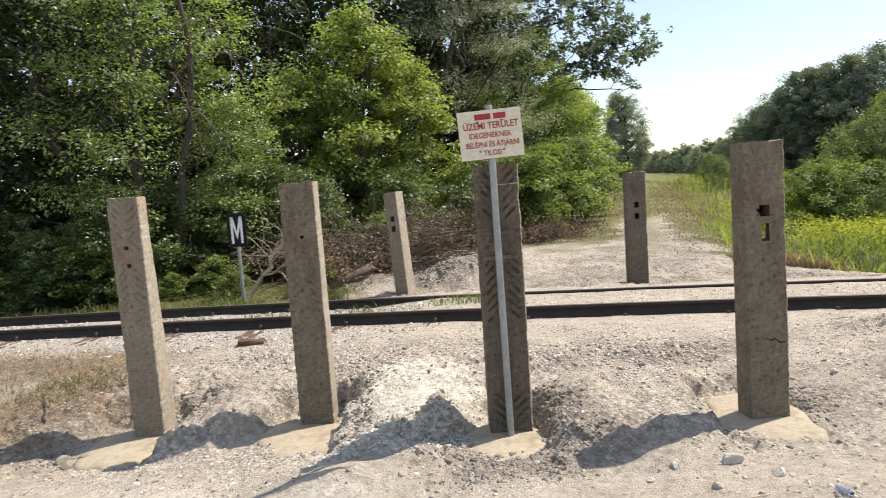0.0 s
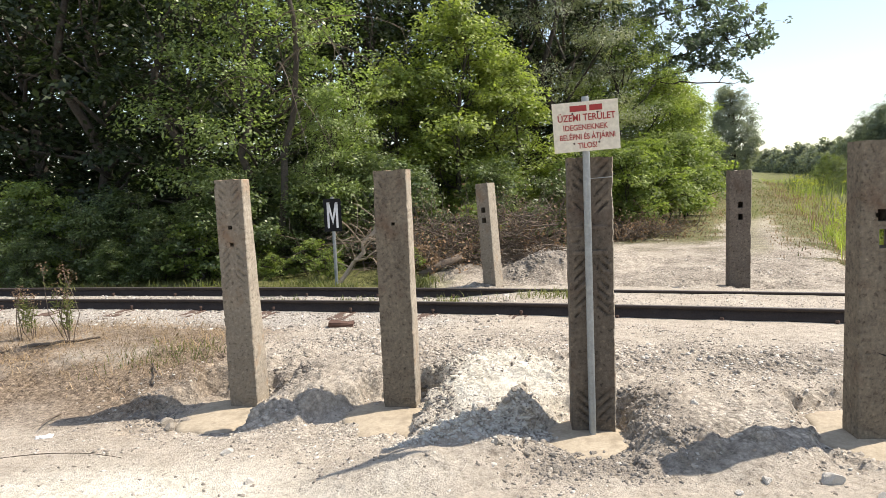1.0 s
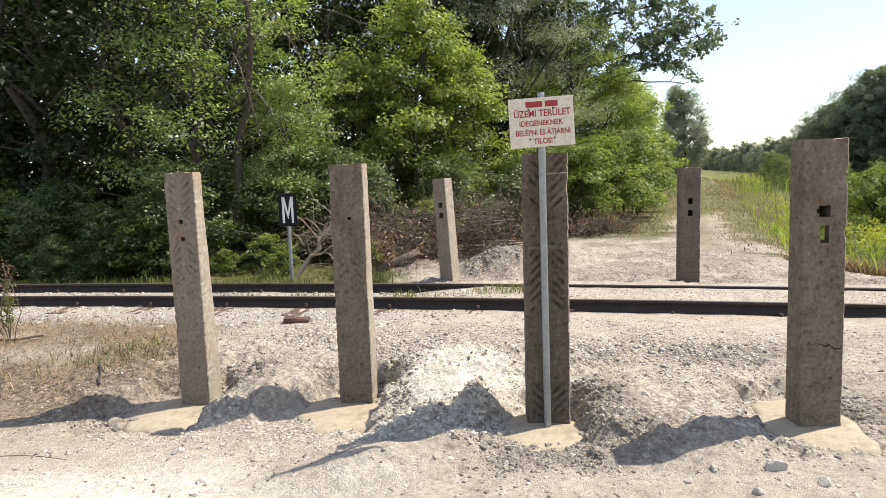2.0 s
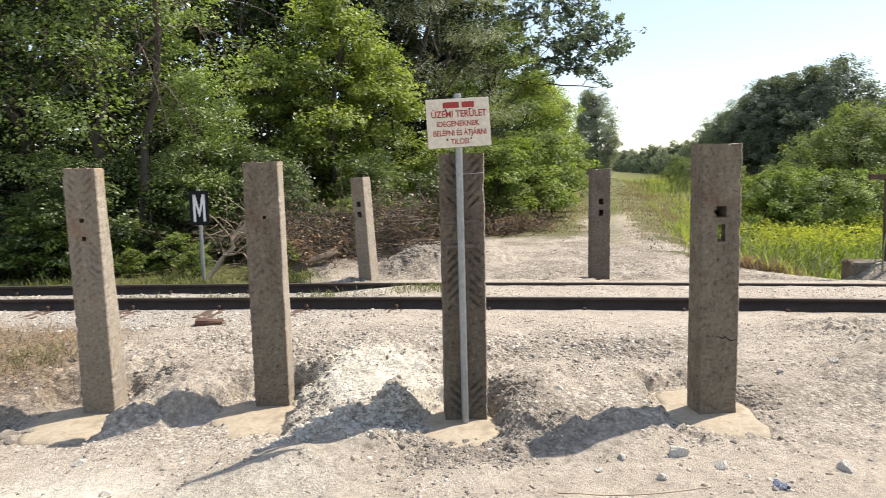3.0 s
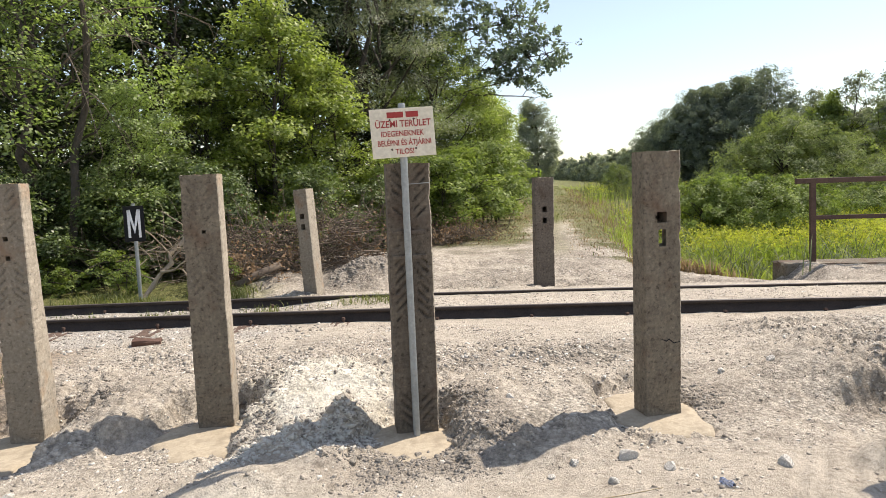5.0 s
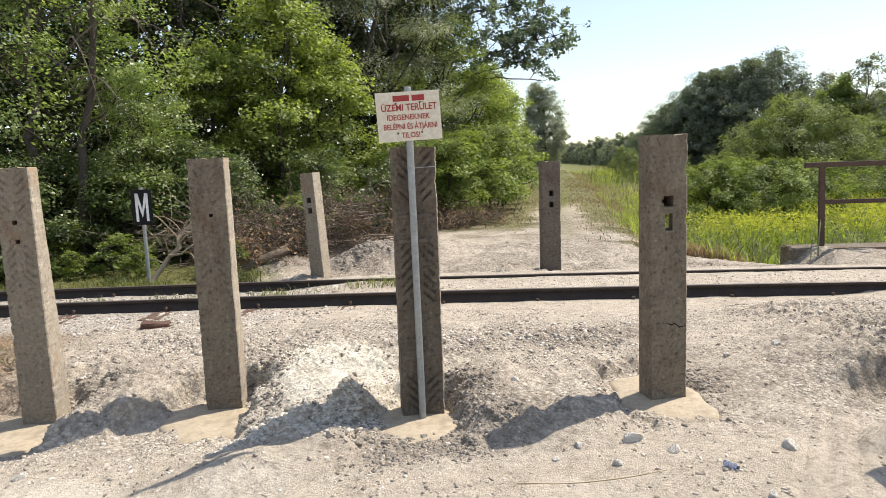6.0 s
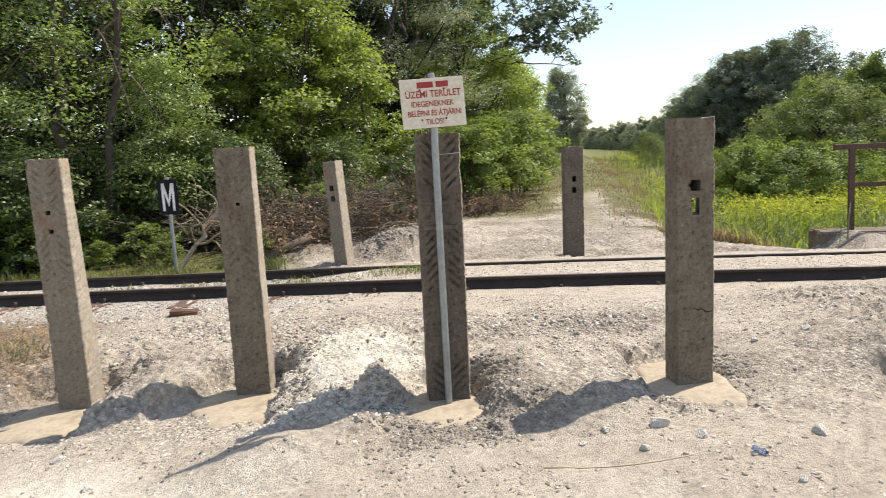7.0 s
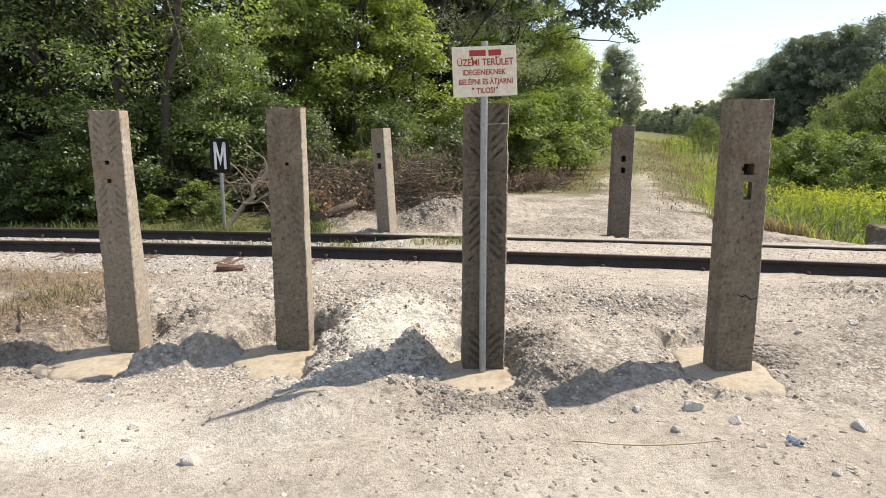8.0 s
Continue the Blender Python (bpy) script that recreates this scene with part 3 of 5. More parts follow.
# ---- concrete posts ----
def groove_depth(x, z, w, bands, seed):
    """How deep the slanting marks cast into the face are here, two mirrored rows. Each band: from z, to z, up or down."""
    ax = abs(x)
    best = 0.0
    for z0, z1, way in bands:
        p = z - way * (ax - 0.016) * 0.95 - z0
        if -0.03 < p < z1 - z0 + 0.03:
            q = p % 0.052 - 0.026
            ends = max(0.0, min(1.0, (ax - 0.018) / 0.010)) * max(0.0, min(1.0, (w / 2 - 0.024 - ax) / 0.012))
            worn = max(0.15, min(1.0, 0.75 + 0.9 * noise.noise(Vector((x * 16, z * 16, seed + 21)))))
            best = max(best, math.exp(-((q / 0.0095) ** 2)) * ends * worn)
    return best


def post_body(w, h, t_top, t_foot, holes, seed, bands=(), groove=0.009, grid=0.009):
    """An upright old concrete sleeper: thickness varies with height, edges chipped, marks cast into its face, holes cut through."""
    xs = {-w / 2, -w / 2 + 0.006, w / 2 - 0.006, w / 2}
    zs = {-0.30, h, h - 0.006}
    for x0, x1, z0, z1, *_ in holes:
        xs |= {x0, x1}
        zs |= {z0, z1}
    for v in np.arange(-w / 2 + 0.006 + grid, w / 2 - 0.008, grid):
        if all(abs(v - q) > grid * 0.45 for q in xs):
            xs.add(float(v))
    for v in [*np.arange(-0.25, -0.06, 0.06), *np.arange(-0.05, h - 0.008, grid)]:
        if all(abs(v - q) > grid * 0.45 for q in zs):
            zs.add(float(v))
    xs, zs = sorted(xs), sorted(zs)
    bm = bmesh.new()
    dirt_shade = bm.verts.layers.float.new("dirt_shade")
    F, B = {}, {}
    rim = []
    for j, z in enumerate(zs):
        pair = []
        for k in (0, 1):
            coarse = noise.noise(Vector((z * 7, seed * 3 + k * 9, 0.5)))
            fine = noise.noise(Vector((z * 38, seed + k * 5, 3.5)))
            pair.append(max(0.0, coarse - 0.30) * 0.022 + max(0.0, fine - 0.1) * 0.008 + 0.001)
        rim.append(pair)
    for i, x in enumerate(xs):
        top_chip = max(0.0, noise.noise(Vector((x * 16, seed * 2.1, 7.5)))) * 0.007 + max(0.0, noise.noise(Vector((x * 70, seed, 1.5)))) * 0.008
        for j, z in enumerate(zs):
            f = max(0.0, min(1.0, z / h))
            thick = t_foot + (t_top - t_foot) * (f * f * (3 - 2 * f))
            side = 0 if x < 0 else 1
            inner = max(0.0, 1 - (w / 2 - abs(x)) / 0.028)
            chip = rim[j][side] * inner
            lip = max(0.0, 1 - (h - z) / 0.03)
            pit = max(0.0, noise.noise(Vector((x * 48, z * 48, seed + 2))) - 0.30) * 0.014
            rough = 0.0035 * noise.noise(Vector((x * 11, z * 11, seed + 4))) + 0.0016 * noise.noise(Vector((x * 40, z * 40, seed + 8))) + pit
            cast = groove_depth(x, z, w, bands, seed) if bands else 0.0
            rough += groove * cast
            corner = 0.005 if i in (0, len(xs) - 1) else 0.0
            jx = -math.copysign(chip * 0.75, x)
            jz = -top_chip * lip
            F[i, j] = bm.verts.new((x + jx, corner + chip + rough + top_chip * lip * 0.5, z + jz))
            # The deeper the mark or pit, the more painted shade it gets.
            F[i, j][dirt_shade] = min(1.0, cast * groove / 0.012 + pit * 40)
            B[i, j] = bm.verts.new((x + math.copysign(0.004 * inner * noise.noise(Vector((z * 9, seed, 9.5))), x), thick - corner, z + jz))
    # holes that go right through widen towards the back
    for q in holes:
        if len(q) > 4:
            for i, x in enumerate(xs):
                for j, z in enumerate(zs):
                    if q[1] <= x < q[1] + 0.055 and q[2] <= z <= q[3]:
                        B[i, j].co.x = q[1] + 0.055 + (x - q[1]) * 0.05

    def hole_at(i, j):
        if not (0 <= i < len(xs) - 1 and 0 <= j < len(zs) - 1):
            return None
        cx, cz = (xs[i] + xs[i + 1]) / 2, (zs[j] + zs[j + 1]) / 2
        return next((q for q in holes if q[0] < cx < q[1] and q[2] < cz < q[3]), None)

    def cut(i, j):
        return hole_at(i, j) is not None

    def blind(i, j):
        return len(hole_at(i, j)) == 4

    nx, nz = len(xs) - 1, len(zs) - 1
    for i in range(nx):
        for j in range(nz):
            if cut(i, j):
                for (p, q), (di, dj) in ((((i, j), (i, j + 1)), (-1, 0)), (((i + 1, j), (i + 1, j + 1)), (1, 0)), (((i, j), (i + 1, j)), (0, -1)), (((i, j + 1), (i + 1, j + 1)), (0, 1))):
                    if not cut(i + di, j + dj):
                        bm.faces.new((F[p], F[q], B[q], B[p]))
                if blind(i, j):
                    bm.faces.new((B[i, j], B[i, j + 1], B[i + 1, j + 1], B[i + 1, j]))
                continue
            face = bm.faces.new((F[i, j], F[i + 1, j], F[i + 1, j + 1], F[i, j + 1]))
            # Second material: right edge, right side and top, paled as if sunlit.
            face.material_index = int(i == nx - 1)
            bm.faces.new((B[i, j], B[i, j + 1], B[i + 1, j + 1], B[i + 1, j]))
    for j in range(nz):
        bm.faces.new((F[0, j], F[0, j + 1], B[0, j + 1], B[0, j]))
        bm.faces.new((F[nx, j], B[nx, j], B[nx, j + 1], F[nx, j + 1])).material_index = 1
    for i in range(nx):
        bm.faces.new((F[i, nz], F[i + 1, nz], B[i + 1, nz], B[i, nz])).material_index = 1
        bm.faces.new((F[i, 0], B[i, 0], B[i + 1, 0], F[i + 1, 0]))
    return bm


def crack(points, width=0.004):
    bm = bmesh.new()
    prev = None
    for n, (x, z) in enumerate(points):
        wd = width * (0.3 if n in (0, len(points) - 1) else 1)
        pair = (bm.verts.new((x, -0.0035, z - wd)), bm.verts.new((x, -0.0035, z + wd)))
        if prev:
            bm.faces.new((prev[0], pair[0], pair[1], prev[1]))
        prev = pair
    return bm


def footing(seed, rx, ry):
    """An uneven skin of mortar round a post's foot."""
    bm = bmesh.new()
    rings = []
    n = 40
    wobble = [1 + 0.30 * noise.noise(Vector((math.cos(6.283 * i / n) * 1.6, math.sin(6.283 * i / n) * 1.6, seed * 1.37))) for i in range(n)]
    for f, z in ((0.05, 0.016), (0.2, 0.015), (0.4, 0.013), (0.6, 0.010), (0.75, 0.007), (0.87, 0.003), (0.97, -0.006), (1.02, -0.05)):
        rings.append([bm.verts.new((rx * f * wobble[i] * math.cos(6.283 * i / n), ry * f * wobble[i] * math.sin(6.283 * i / n), z + 0.004 * noise.noise(Vector((f * math.cos(6.283 * i / n) * 3, f * math.sin(6.283 * i / n) * 3, seed))))) for i in range(n)])
    for a, b in zip(rings, rings[1:]):
        for i in range(n):
            bm.faces.new((a[i], a[(i + 1) % n], b[(i + 1) % n], b[i]))
    bm.faces.new(rings[0][::-1])
    return bm


POST_LOOK = {
    "A": (M_CONC_GREY, [(-0.020, 0.008, 1.224, 1.250), (-0.016, 0.012, 1.108, 1.134)], [(1.32, 1.50, 1), (0.93, 1.10, -1)], "grey concrete post with herringbone marks and rust stains"),
    "B": (M_CONC, [(-0.002, 0.020, 1.185, 1.205)], [(1.28, 1.46, 1), (0.85, 1.0, -1)], "brown-grey concrete post with a small hole in its face"),
    "C": (M_CONC_C, [], [(1.20, 1.42, 1), (0.72, 0.98, -1), (0.02, 0.16, 1)], "brown-grey concrete post with strong herringbone marks behind the sign pole"),
    "D": (M_CONC, [(-0.034, 0.026, 1.088, 1.148), (-0.045, -0.034, 1.110, 1.130), (-0.026, 0.020, 0.955, 1.050, "through")], [], "brown-grey concrete post with a broken hole, a slot and a crack"),
    "G": (M_CONC, [], [(0.9, 1.42, 1)], "brown-grey concrete post with herringbone marks beside the digging"),
    "E": (M_CONC_GREY, [(-0.03, 0.03, 0.96, 1.03), (-0.03, 0.03, 0.83, 0.90)], [], "leaning grey concrete post with two square holes beyond the track"),
    "F": (M_CONC_DARK, [(-0.028, 0.028, 0.935, 1.005), (-0.028, 0.028, 0.795, 0.865)], [], "dark brown concrete post with two square holes beside the field path"),
}
for key, px, py, pz, h, w, t0, t1, turn in POSTS + FAR_POSTS:
    m_post, holes, bands, words = POST_LOOK[key]
    post = new("concrete_post")
    part("shaft", post_body(w, h, t0, t1, holes, ord(key), bands, {"A": 0.007, "B": 0.004, "C": 0.011}.get(key, 0.008), 0.018 if key in "EF" else 0.009), m_post, post).data.materials.append(M_CONC_SUNNY)
    if key == "D":
        part("crack", crack([(-0.02, 0.43), (0.015, 0.415), (0.03, 0.425), (0.06, 0.40), (0.10, 0.405)]), M_BLACK, post, "dark crack across the face")
    if key == "C":
        for z in (1.10, 0.965):
            part("notch_bar", worn_box(-0.10, 0.085, -0.010, 0.008, z, z + 0.022, 0.004, 0.002, 5, 0), M_CONC_DARK, post)
    if key == "F":
        part("cast_panel", worn_box(-0.03, 0.05, -0.006, 0.006, 0.12, 0.27, 0.004, 0.001, 5, 0), M_CONC_DARK, post)
    if key == "E":
        part("cast_panel", worn_box(-0.03, 0.04, -0.006, 0.006, 0.10, 0.28, 0.004, 0.001, 5, 0), M_CONC_GREY, post)
    post.matrix_world = pose(px, py, pz, 0, {"E": -3.4, "G": -2.1, "D": -0.6}.get(key, 0.0), turn)
    tagged(post, words, "post", "posts along the track" if key not in "EF" else "posts beyond the track")
    if key not in "EF":
        pad = new("mortar_footing", smooth(bm_mesh("mortar_footing", footing(ord(key), PADS[key][2] * 1.12, PADS[key][3] * 1.12), M_MORTAR)))
        pad.matrix_world = pose(px + PADS[key][0], py + PADS[key][1], pz - 0.030, 0, 0, 0)
        tagged(pad, "pale beige mortar poured round the foot of a post", "footing", "footings of the posts")


# ---- sign on its pole ----
def lettering(name, text, size, x, y, z, material, parent, squeeze=1.0, bold=0.0):
    cu = bpy.data.curves.new(name, "FONT")
    cu.body, cu.size, cu.align_x, cu.align_y = text, size, "CENTER", "CENTER"
    cu.extrude, cu.offset = 0.0008, bold
    tmp = bpy.data.objects.new(name, cu)
    scene.collection.objects.link(tmp)
    bpy.context.view_layer.update()
    me = bpy.data.meshes.new_from_object(tmp.evaluated_get(bpy.context.evaluated_depsgraph_get()))
    bpy.data.objects.remove(tmp)
    me.materials.clear()
    me.materials.append(material)
    ob = part(name, me, material, parent)
    ob.matrix_local = pose(x, y, z, 90, 0, 0) @ Matrix.Diagonal((squeeze, 1, 1, 1))
    return ob


pole = new("sign_pole")
bm = bmesh.new()
cyl_bm(bm, 0.019, 0.019, -0.30, 1.785, 20)
part("tube", bm, M_GALV, pole)
bm = bmesh.new()
cyl_bm(bm, 0.0195, 0.017, 1.785, 1.793, 20)
part("cap", bm, M_GALV, pole)
bm = bmesh.new()
cyl_bm(bm, 0.0022, 0.0022, 0.0, 0.125, 8)
tie_wire = part("tie_wire", bm, M_GALV, pole, "thin steel wire binding")
tie_wire.matrix_local = pose(0.012, 0.02, 1.37, 0, 88, 10)
plate = part("sign_plate", worn_box(-0.168, 0.168, -0.002, 0.002, -0.127, 0.127, 0.0015, 0.0, 1, 0), M_SIGN, pole, "off-white notice plate with red lettering")
plate.matrix_local = pose(0.000, -0.026, 1.640, -2, -2.2, 3)
for sx, sw in ((-0.035, 0.086), (0.055, 0.066)):
    bm = bmesh.new()
    box_bm(bm, sx - sw / 2, sx + sw / 2, -0.0035, -0.0021, 0.078, 0.108)
    part("heading_bar", bm, M_RED, plate)
lettering("notice_line", "ÜZEMI TERÜLET", 0.049, 0.004, -0.003, 0.045, M_RED, plate, 0.84, 0.0007)
lettering("notice_line", "IDEGENEKNEK", 0.040, -0.004, -0.003, -0.005, M_RED, plate, 0.86, 0.0005)
lettering("notice_line", "BELÉPNI ÉS ÁTJÁRNI", 0.040, 0.004, -0.003, -0.053, M_RED, plate, 0.80, 0.0005)
lettering("notice_line", "TILOS!", 0.040, 0.002, -0.003, -0.098, M_RED, plate, 0.86, 0.0005)
for bx in (-0.065, 0.062):
    for bz in (0.068, -0.085):
        bm = bmesh.new()
        cyl_bm(bm, 0.0055, 0.004, 0.0, 0.005, 10)
        rivet = part("bolt_head", bm, M_RUST, plate)
        rivet.matrix_local = pose(bx, -0.002, bz, 90, 0, 0)
pole.matrix_world = pose(0.292, 3.515, 0.0, 0.0, -0.4, 0)
tagged(pole, "galvanised sign pole with a red-lettered notice plate", "sign")

mpost = new("track_marker")
bm = bmesh.new()
cyl_bm(bm, 0.023, 0.023, -0.3, 1.27, 14)
part("tube", bm, M_GALV, mpost)
mplate = part("marker_plate", worn_box(-0.118, 0.118, -0.003, 0.003, -0.22, 0.22, 0.002, 0, 1, 0), M_BLACK, mpost, "black enamel plate")
mplate.matrix_local = pose(0, -0.03, 1.02, 0, 0, 0)
bm = bmesh.new()
for sgn in (-1, 1):
    strokes = [[(0.074, -0.175), (0.044, -0.175), (0.044, 0.175), (0.074, 0.175)], [(0.074, 0.175), (0.038, 0.175), (0.0, -0.03), (0.0, -0.13)]]
    for st in strokes:
        bm.faces.new([bm.verts.new((sgn * x, -0.0055 - 0.0004 * (len(st) > 4), z)) for x, z in st])
for f in bm.faces:
    f.normal_update()
letter = part("marker_letter", bm, M_WHITE, mplate, "white letter M")
mpost.matrix_world = pose(-2.70, 8.62, -0.05, 0, 0, 12)
tagged(mpost, "black marker board with a white M on a thin pole", "railway sign")


# ---- bridge edge and railing ----
def along_bridge(d, back=0.0):
    """A place d metres along the bridge's edge, which runs beside the track."""
    return 5.50 + 0.972 * d + 0.235 * back, 7.72 - 0.235 * d + 0.972 * back


curb = new("bridge_kerb", bm_mesh("bridge_kerb", worn_box(0, 9.0, 0.0, 0.42, -0.9, 0.16, 0.03, 0.012, 4, 4), M_CONC))
curb.matrix_world = pose(*along_bridge(0.0), -0.02, 0, 0, -13.6)
tagged(curb, "weathered concrete kerb of a small bridge", "kerb", kind="structure")

railing = new("bridge_railing")


def bar(name, x0, x1, y0, y1, z0, z1, seed):
    return part(name, worn_box(x0, x1, y0, y1, z0, z1, 0.004, 0.0015, seed, 1), M_RUST, railing)


bar("top_rail", -0.24, 8.5, -0.03, 0.03, 1.02, 1.085, 1)
bar("middle_rail", 0.0, 8.5, -0.02, 0.02, 0.545, 0.60, 2)
for n, x in enumerate((0.0, 2.1, 4.2, 6.3, 8.4)):
    p = bar("upright", x - 0.032, x + 0.032, -0.032, 0.028, -0.1, 1.02, 3 + n)
    p.matrix_local = pose(0, 0, 0, 0, -1.5 if n == 0 else 0, 0)
railing.matrix_world = pose(*along_bridge(0.42, 0.2), 0.145, 0, 0, -13.6)
tagged(railing, "rusty brown angle-iron railing on the bridge kerb", "railing")


# ---- plants ----
def leaves(centres, radius, each, size, aspect, rng, droop=0.0, flat=0.75, facing=None, spread=0.5):
    """Leaf blades in clumps: each blade is one small folded quad. facing: the way in which each clump's blades turn their upper sides."""
    centres = np.asarray(centres, float)
    radius = np.broadcast_to(np.asarray(radius, float), (len(centres),))
    n = len(centres) * each
    c = np.repeat(centres, each, 0)
    r = np.repeat(radius, each)[:, None]
    d = rng.normal(size=(n, 3))
    d /= np.linalg.norm(d, axis=1, keepdims=True)
    c = c + d * r * rng.uniform(0.25, 1.0, (n, 1)) ** 0.6 * np.array([1, 1, flat])
    axis = rng.normal(size=(n, 3)) + d * 0.8
    axis[:, 2] -= droop
    axis /= np.linalg.norm(axis, axis=1, keepdims=True)
    up = rng.normal(size=(n, 3)) * 0.45 + np.array([0, 0, 0.8]) + d * 0.6
    if facing is not None:
        up = np.repeat(facing, each, 0) + rng.normal(size=(n, 3)) * spread
        axis = axis - up * (np.sum(axis * up, 1) / np.sum(up * up, 1))[:, None]
        axis /= np.linalg.norm(axis, axis=1, keepdims=True) + 1e-9
    side = np.cross(axis, up)
    side /= np.linalg.norm(side, axis=1, keepdims=True) + 1e-9
    nrm = np.cross(side, axis)
    L = (size * rng.uniform(0.6, 1.25, (n, 1)))
    W = L * aspect * 0.5
    fold = nrm * W * 0.35
    V = np.stack([c - axis * L * 0.5, c + side * W + fold - axis * L * 0.05, c + axis * L * 0.5, c - side * W + fold - axis * L * 0.05], 1).reshape(-1, 3)
    F = np.arange(n * 4).reshape(-1, 4)
    return V, F


def tube(path, radii, sides=7, capped=False):
    """A tapering limb along a path, as arrays."""
    path = [Vector(p) for p in path]
    if capped:
        radii = [radii[0] * 0.05, *radii, radii[-1] * 0.05]
        path = [path[0] - (path[1] - path[0]) * 0.004, *path, path[-1] + (path[-1] - path[-2]) * 0.004]
    V, F = [], []
    for i, p in enumerate(path):
        t = (path[min(i + 1, len(path) - 1)] - path[max(i - 1, 0)]).normalized()
        a = t.orthogonal().normalized()
        if i and abs(a.dot(last)) < 0.99:
            a = (last - t * last.dot(t)).normalized()
        last = a
        b = t.cross(a)
        for k in range(sides):
            ang = 2 * math.pi * k / sides
            V.append(tuple(p + (a * math.cos(ang) + b * math.sin(ang)) * radii[i]))
    for i in range(len(path) - 1):
        for k in range(sides):
            F.append((i * sides + k, i * sides + (k + 1) % sides, (i + 1) * sides + (k + 1) % sides, (i + 1) * sides + k))
    return V, F


def join(pieces):
    V, F, n = [], [], 0
    for v, f in pieces:
        V.append(np.asarray(v, float))
        F.append(np.asarray(f, np.int64) + n)
        n += len(v)
    return np.concatenate(V), np.concatenate(F)


def limb(a, b, r0, r1, rng, bend=0.12, segs=5, sides=5):
    a, b = np.asarray(a, float), np.asarray(b, float)
    ln = np.linalg.norm(b - a)
    mid = rng.normal(size=3) * bend * ln
    pts = [a + (b - a) * t + mid * math.sin(math.pi * t) + rng.normal(size=3) * 0.02 * ln * (0 < t < 1) for t in np.linspace(0, 1, segs)]
    return tube(pts, np.linspace(r0, r1, segs), sides)


def tree(name, label, category, h, spread, trunk_r, lobes, clumps, each, leaf, aspect, material, seed, low=0.2, clump_r=0.34, droop=0.0, bark=None):
    """Trunk and limbs as one part, a crown of leaf clumps as the other."""
    rng = np.random.default_rng(seed)
    base = new(name)
    top = np.array([rng.uniform(-0.3, 0.3), rng.uniform(-0.3, 0.3), h * 0.9])
    pieces = [limb((0, 0, -0.3), top, trunk_r, trunk_r * 0.15, rng, 0.05, 9, 8)]
    cs, turned = [], []
    for n in range(lobes):
        f = (n + 0.5) / lobes
        z = h * (low + (0.97 - low) * f)
        ang = n * 2.4 + rng.uniform(-0.5, 0.5)
        reach = spread * math.sin(math.pi * (0.16 + 0.78 * f)) * rng.uniform(0.45, 0.85)
        c = np.array([math.cos(ang) * reach, math.sin(ang) * reach, z])
        start = top * max(0.08, f * 0.8 * (1 - 0.2)) * np.array([1, 1, (low + (1 - low) * f) * 0.8 / max(0.08, f * 0.64)]) if f > 0.1 else np.array([0, 0, z * 0.5])
        start[2] = min(start[2], z * 0.85)
        pieces.append(limb(start, c, trunk_r * 0.42 * (1 - 0.5 * f), 0.012, rng, 0.1, 5, 5))
        R = spread * rng.uniform(0.30, 0.52)
        k = max(3, int(clumps / lobes))
        d = rng.normal(size=(k, 3))
        d /= np.linalg.norm(d, axis=1, keepdims=True)
        d[:, 2] = np.where(d[:, 2] < -0.2, -0.5 * d[:, 2], d[:, 2])
        pts = c + d * R * rng.uniform(0.6, 1.12, (k, 1)) * np.array([1, 1, 0.8])
        pts[:, 2] = np.maximum(pts[:, 2], 0.05 + 0.2 * rng.random(k))
        cs.append(pts)
        turned.append(d * 0.7 + np.array([0.15, 0, 0.95]) + rng.normal(size=d.shape) * 0.3)
        for p in pts[: max(2, k // 10)]:
            pieces.append(limb(c, p, 0.012, 0.004, rng, 0.12, 4, 3))
    cs = np.concatenate(cs)
    V, F = join(pieces)
    part("trunk", smooth(mesh_np("trunk", V, F, bark or M_BARK)), None, base)
    V, F = leaves(cs, clump_r * rng.uniform(0.6, 1.3, len(cs)), each, leaf, aspect, rng, droop + 0.2, 0.55, np.concatenate(turned), 0.5)
    part("crown", mesh_np("crown", V, F, material), None, base)
    return tagged(base, label, category)


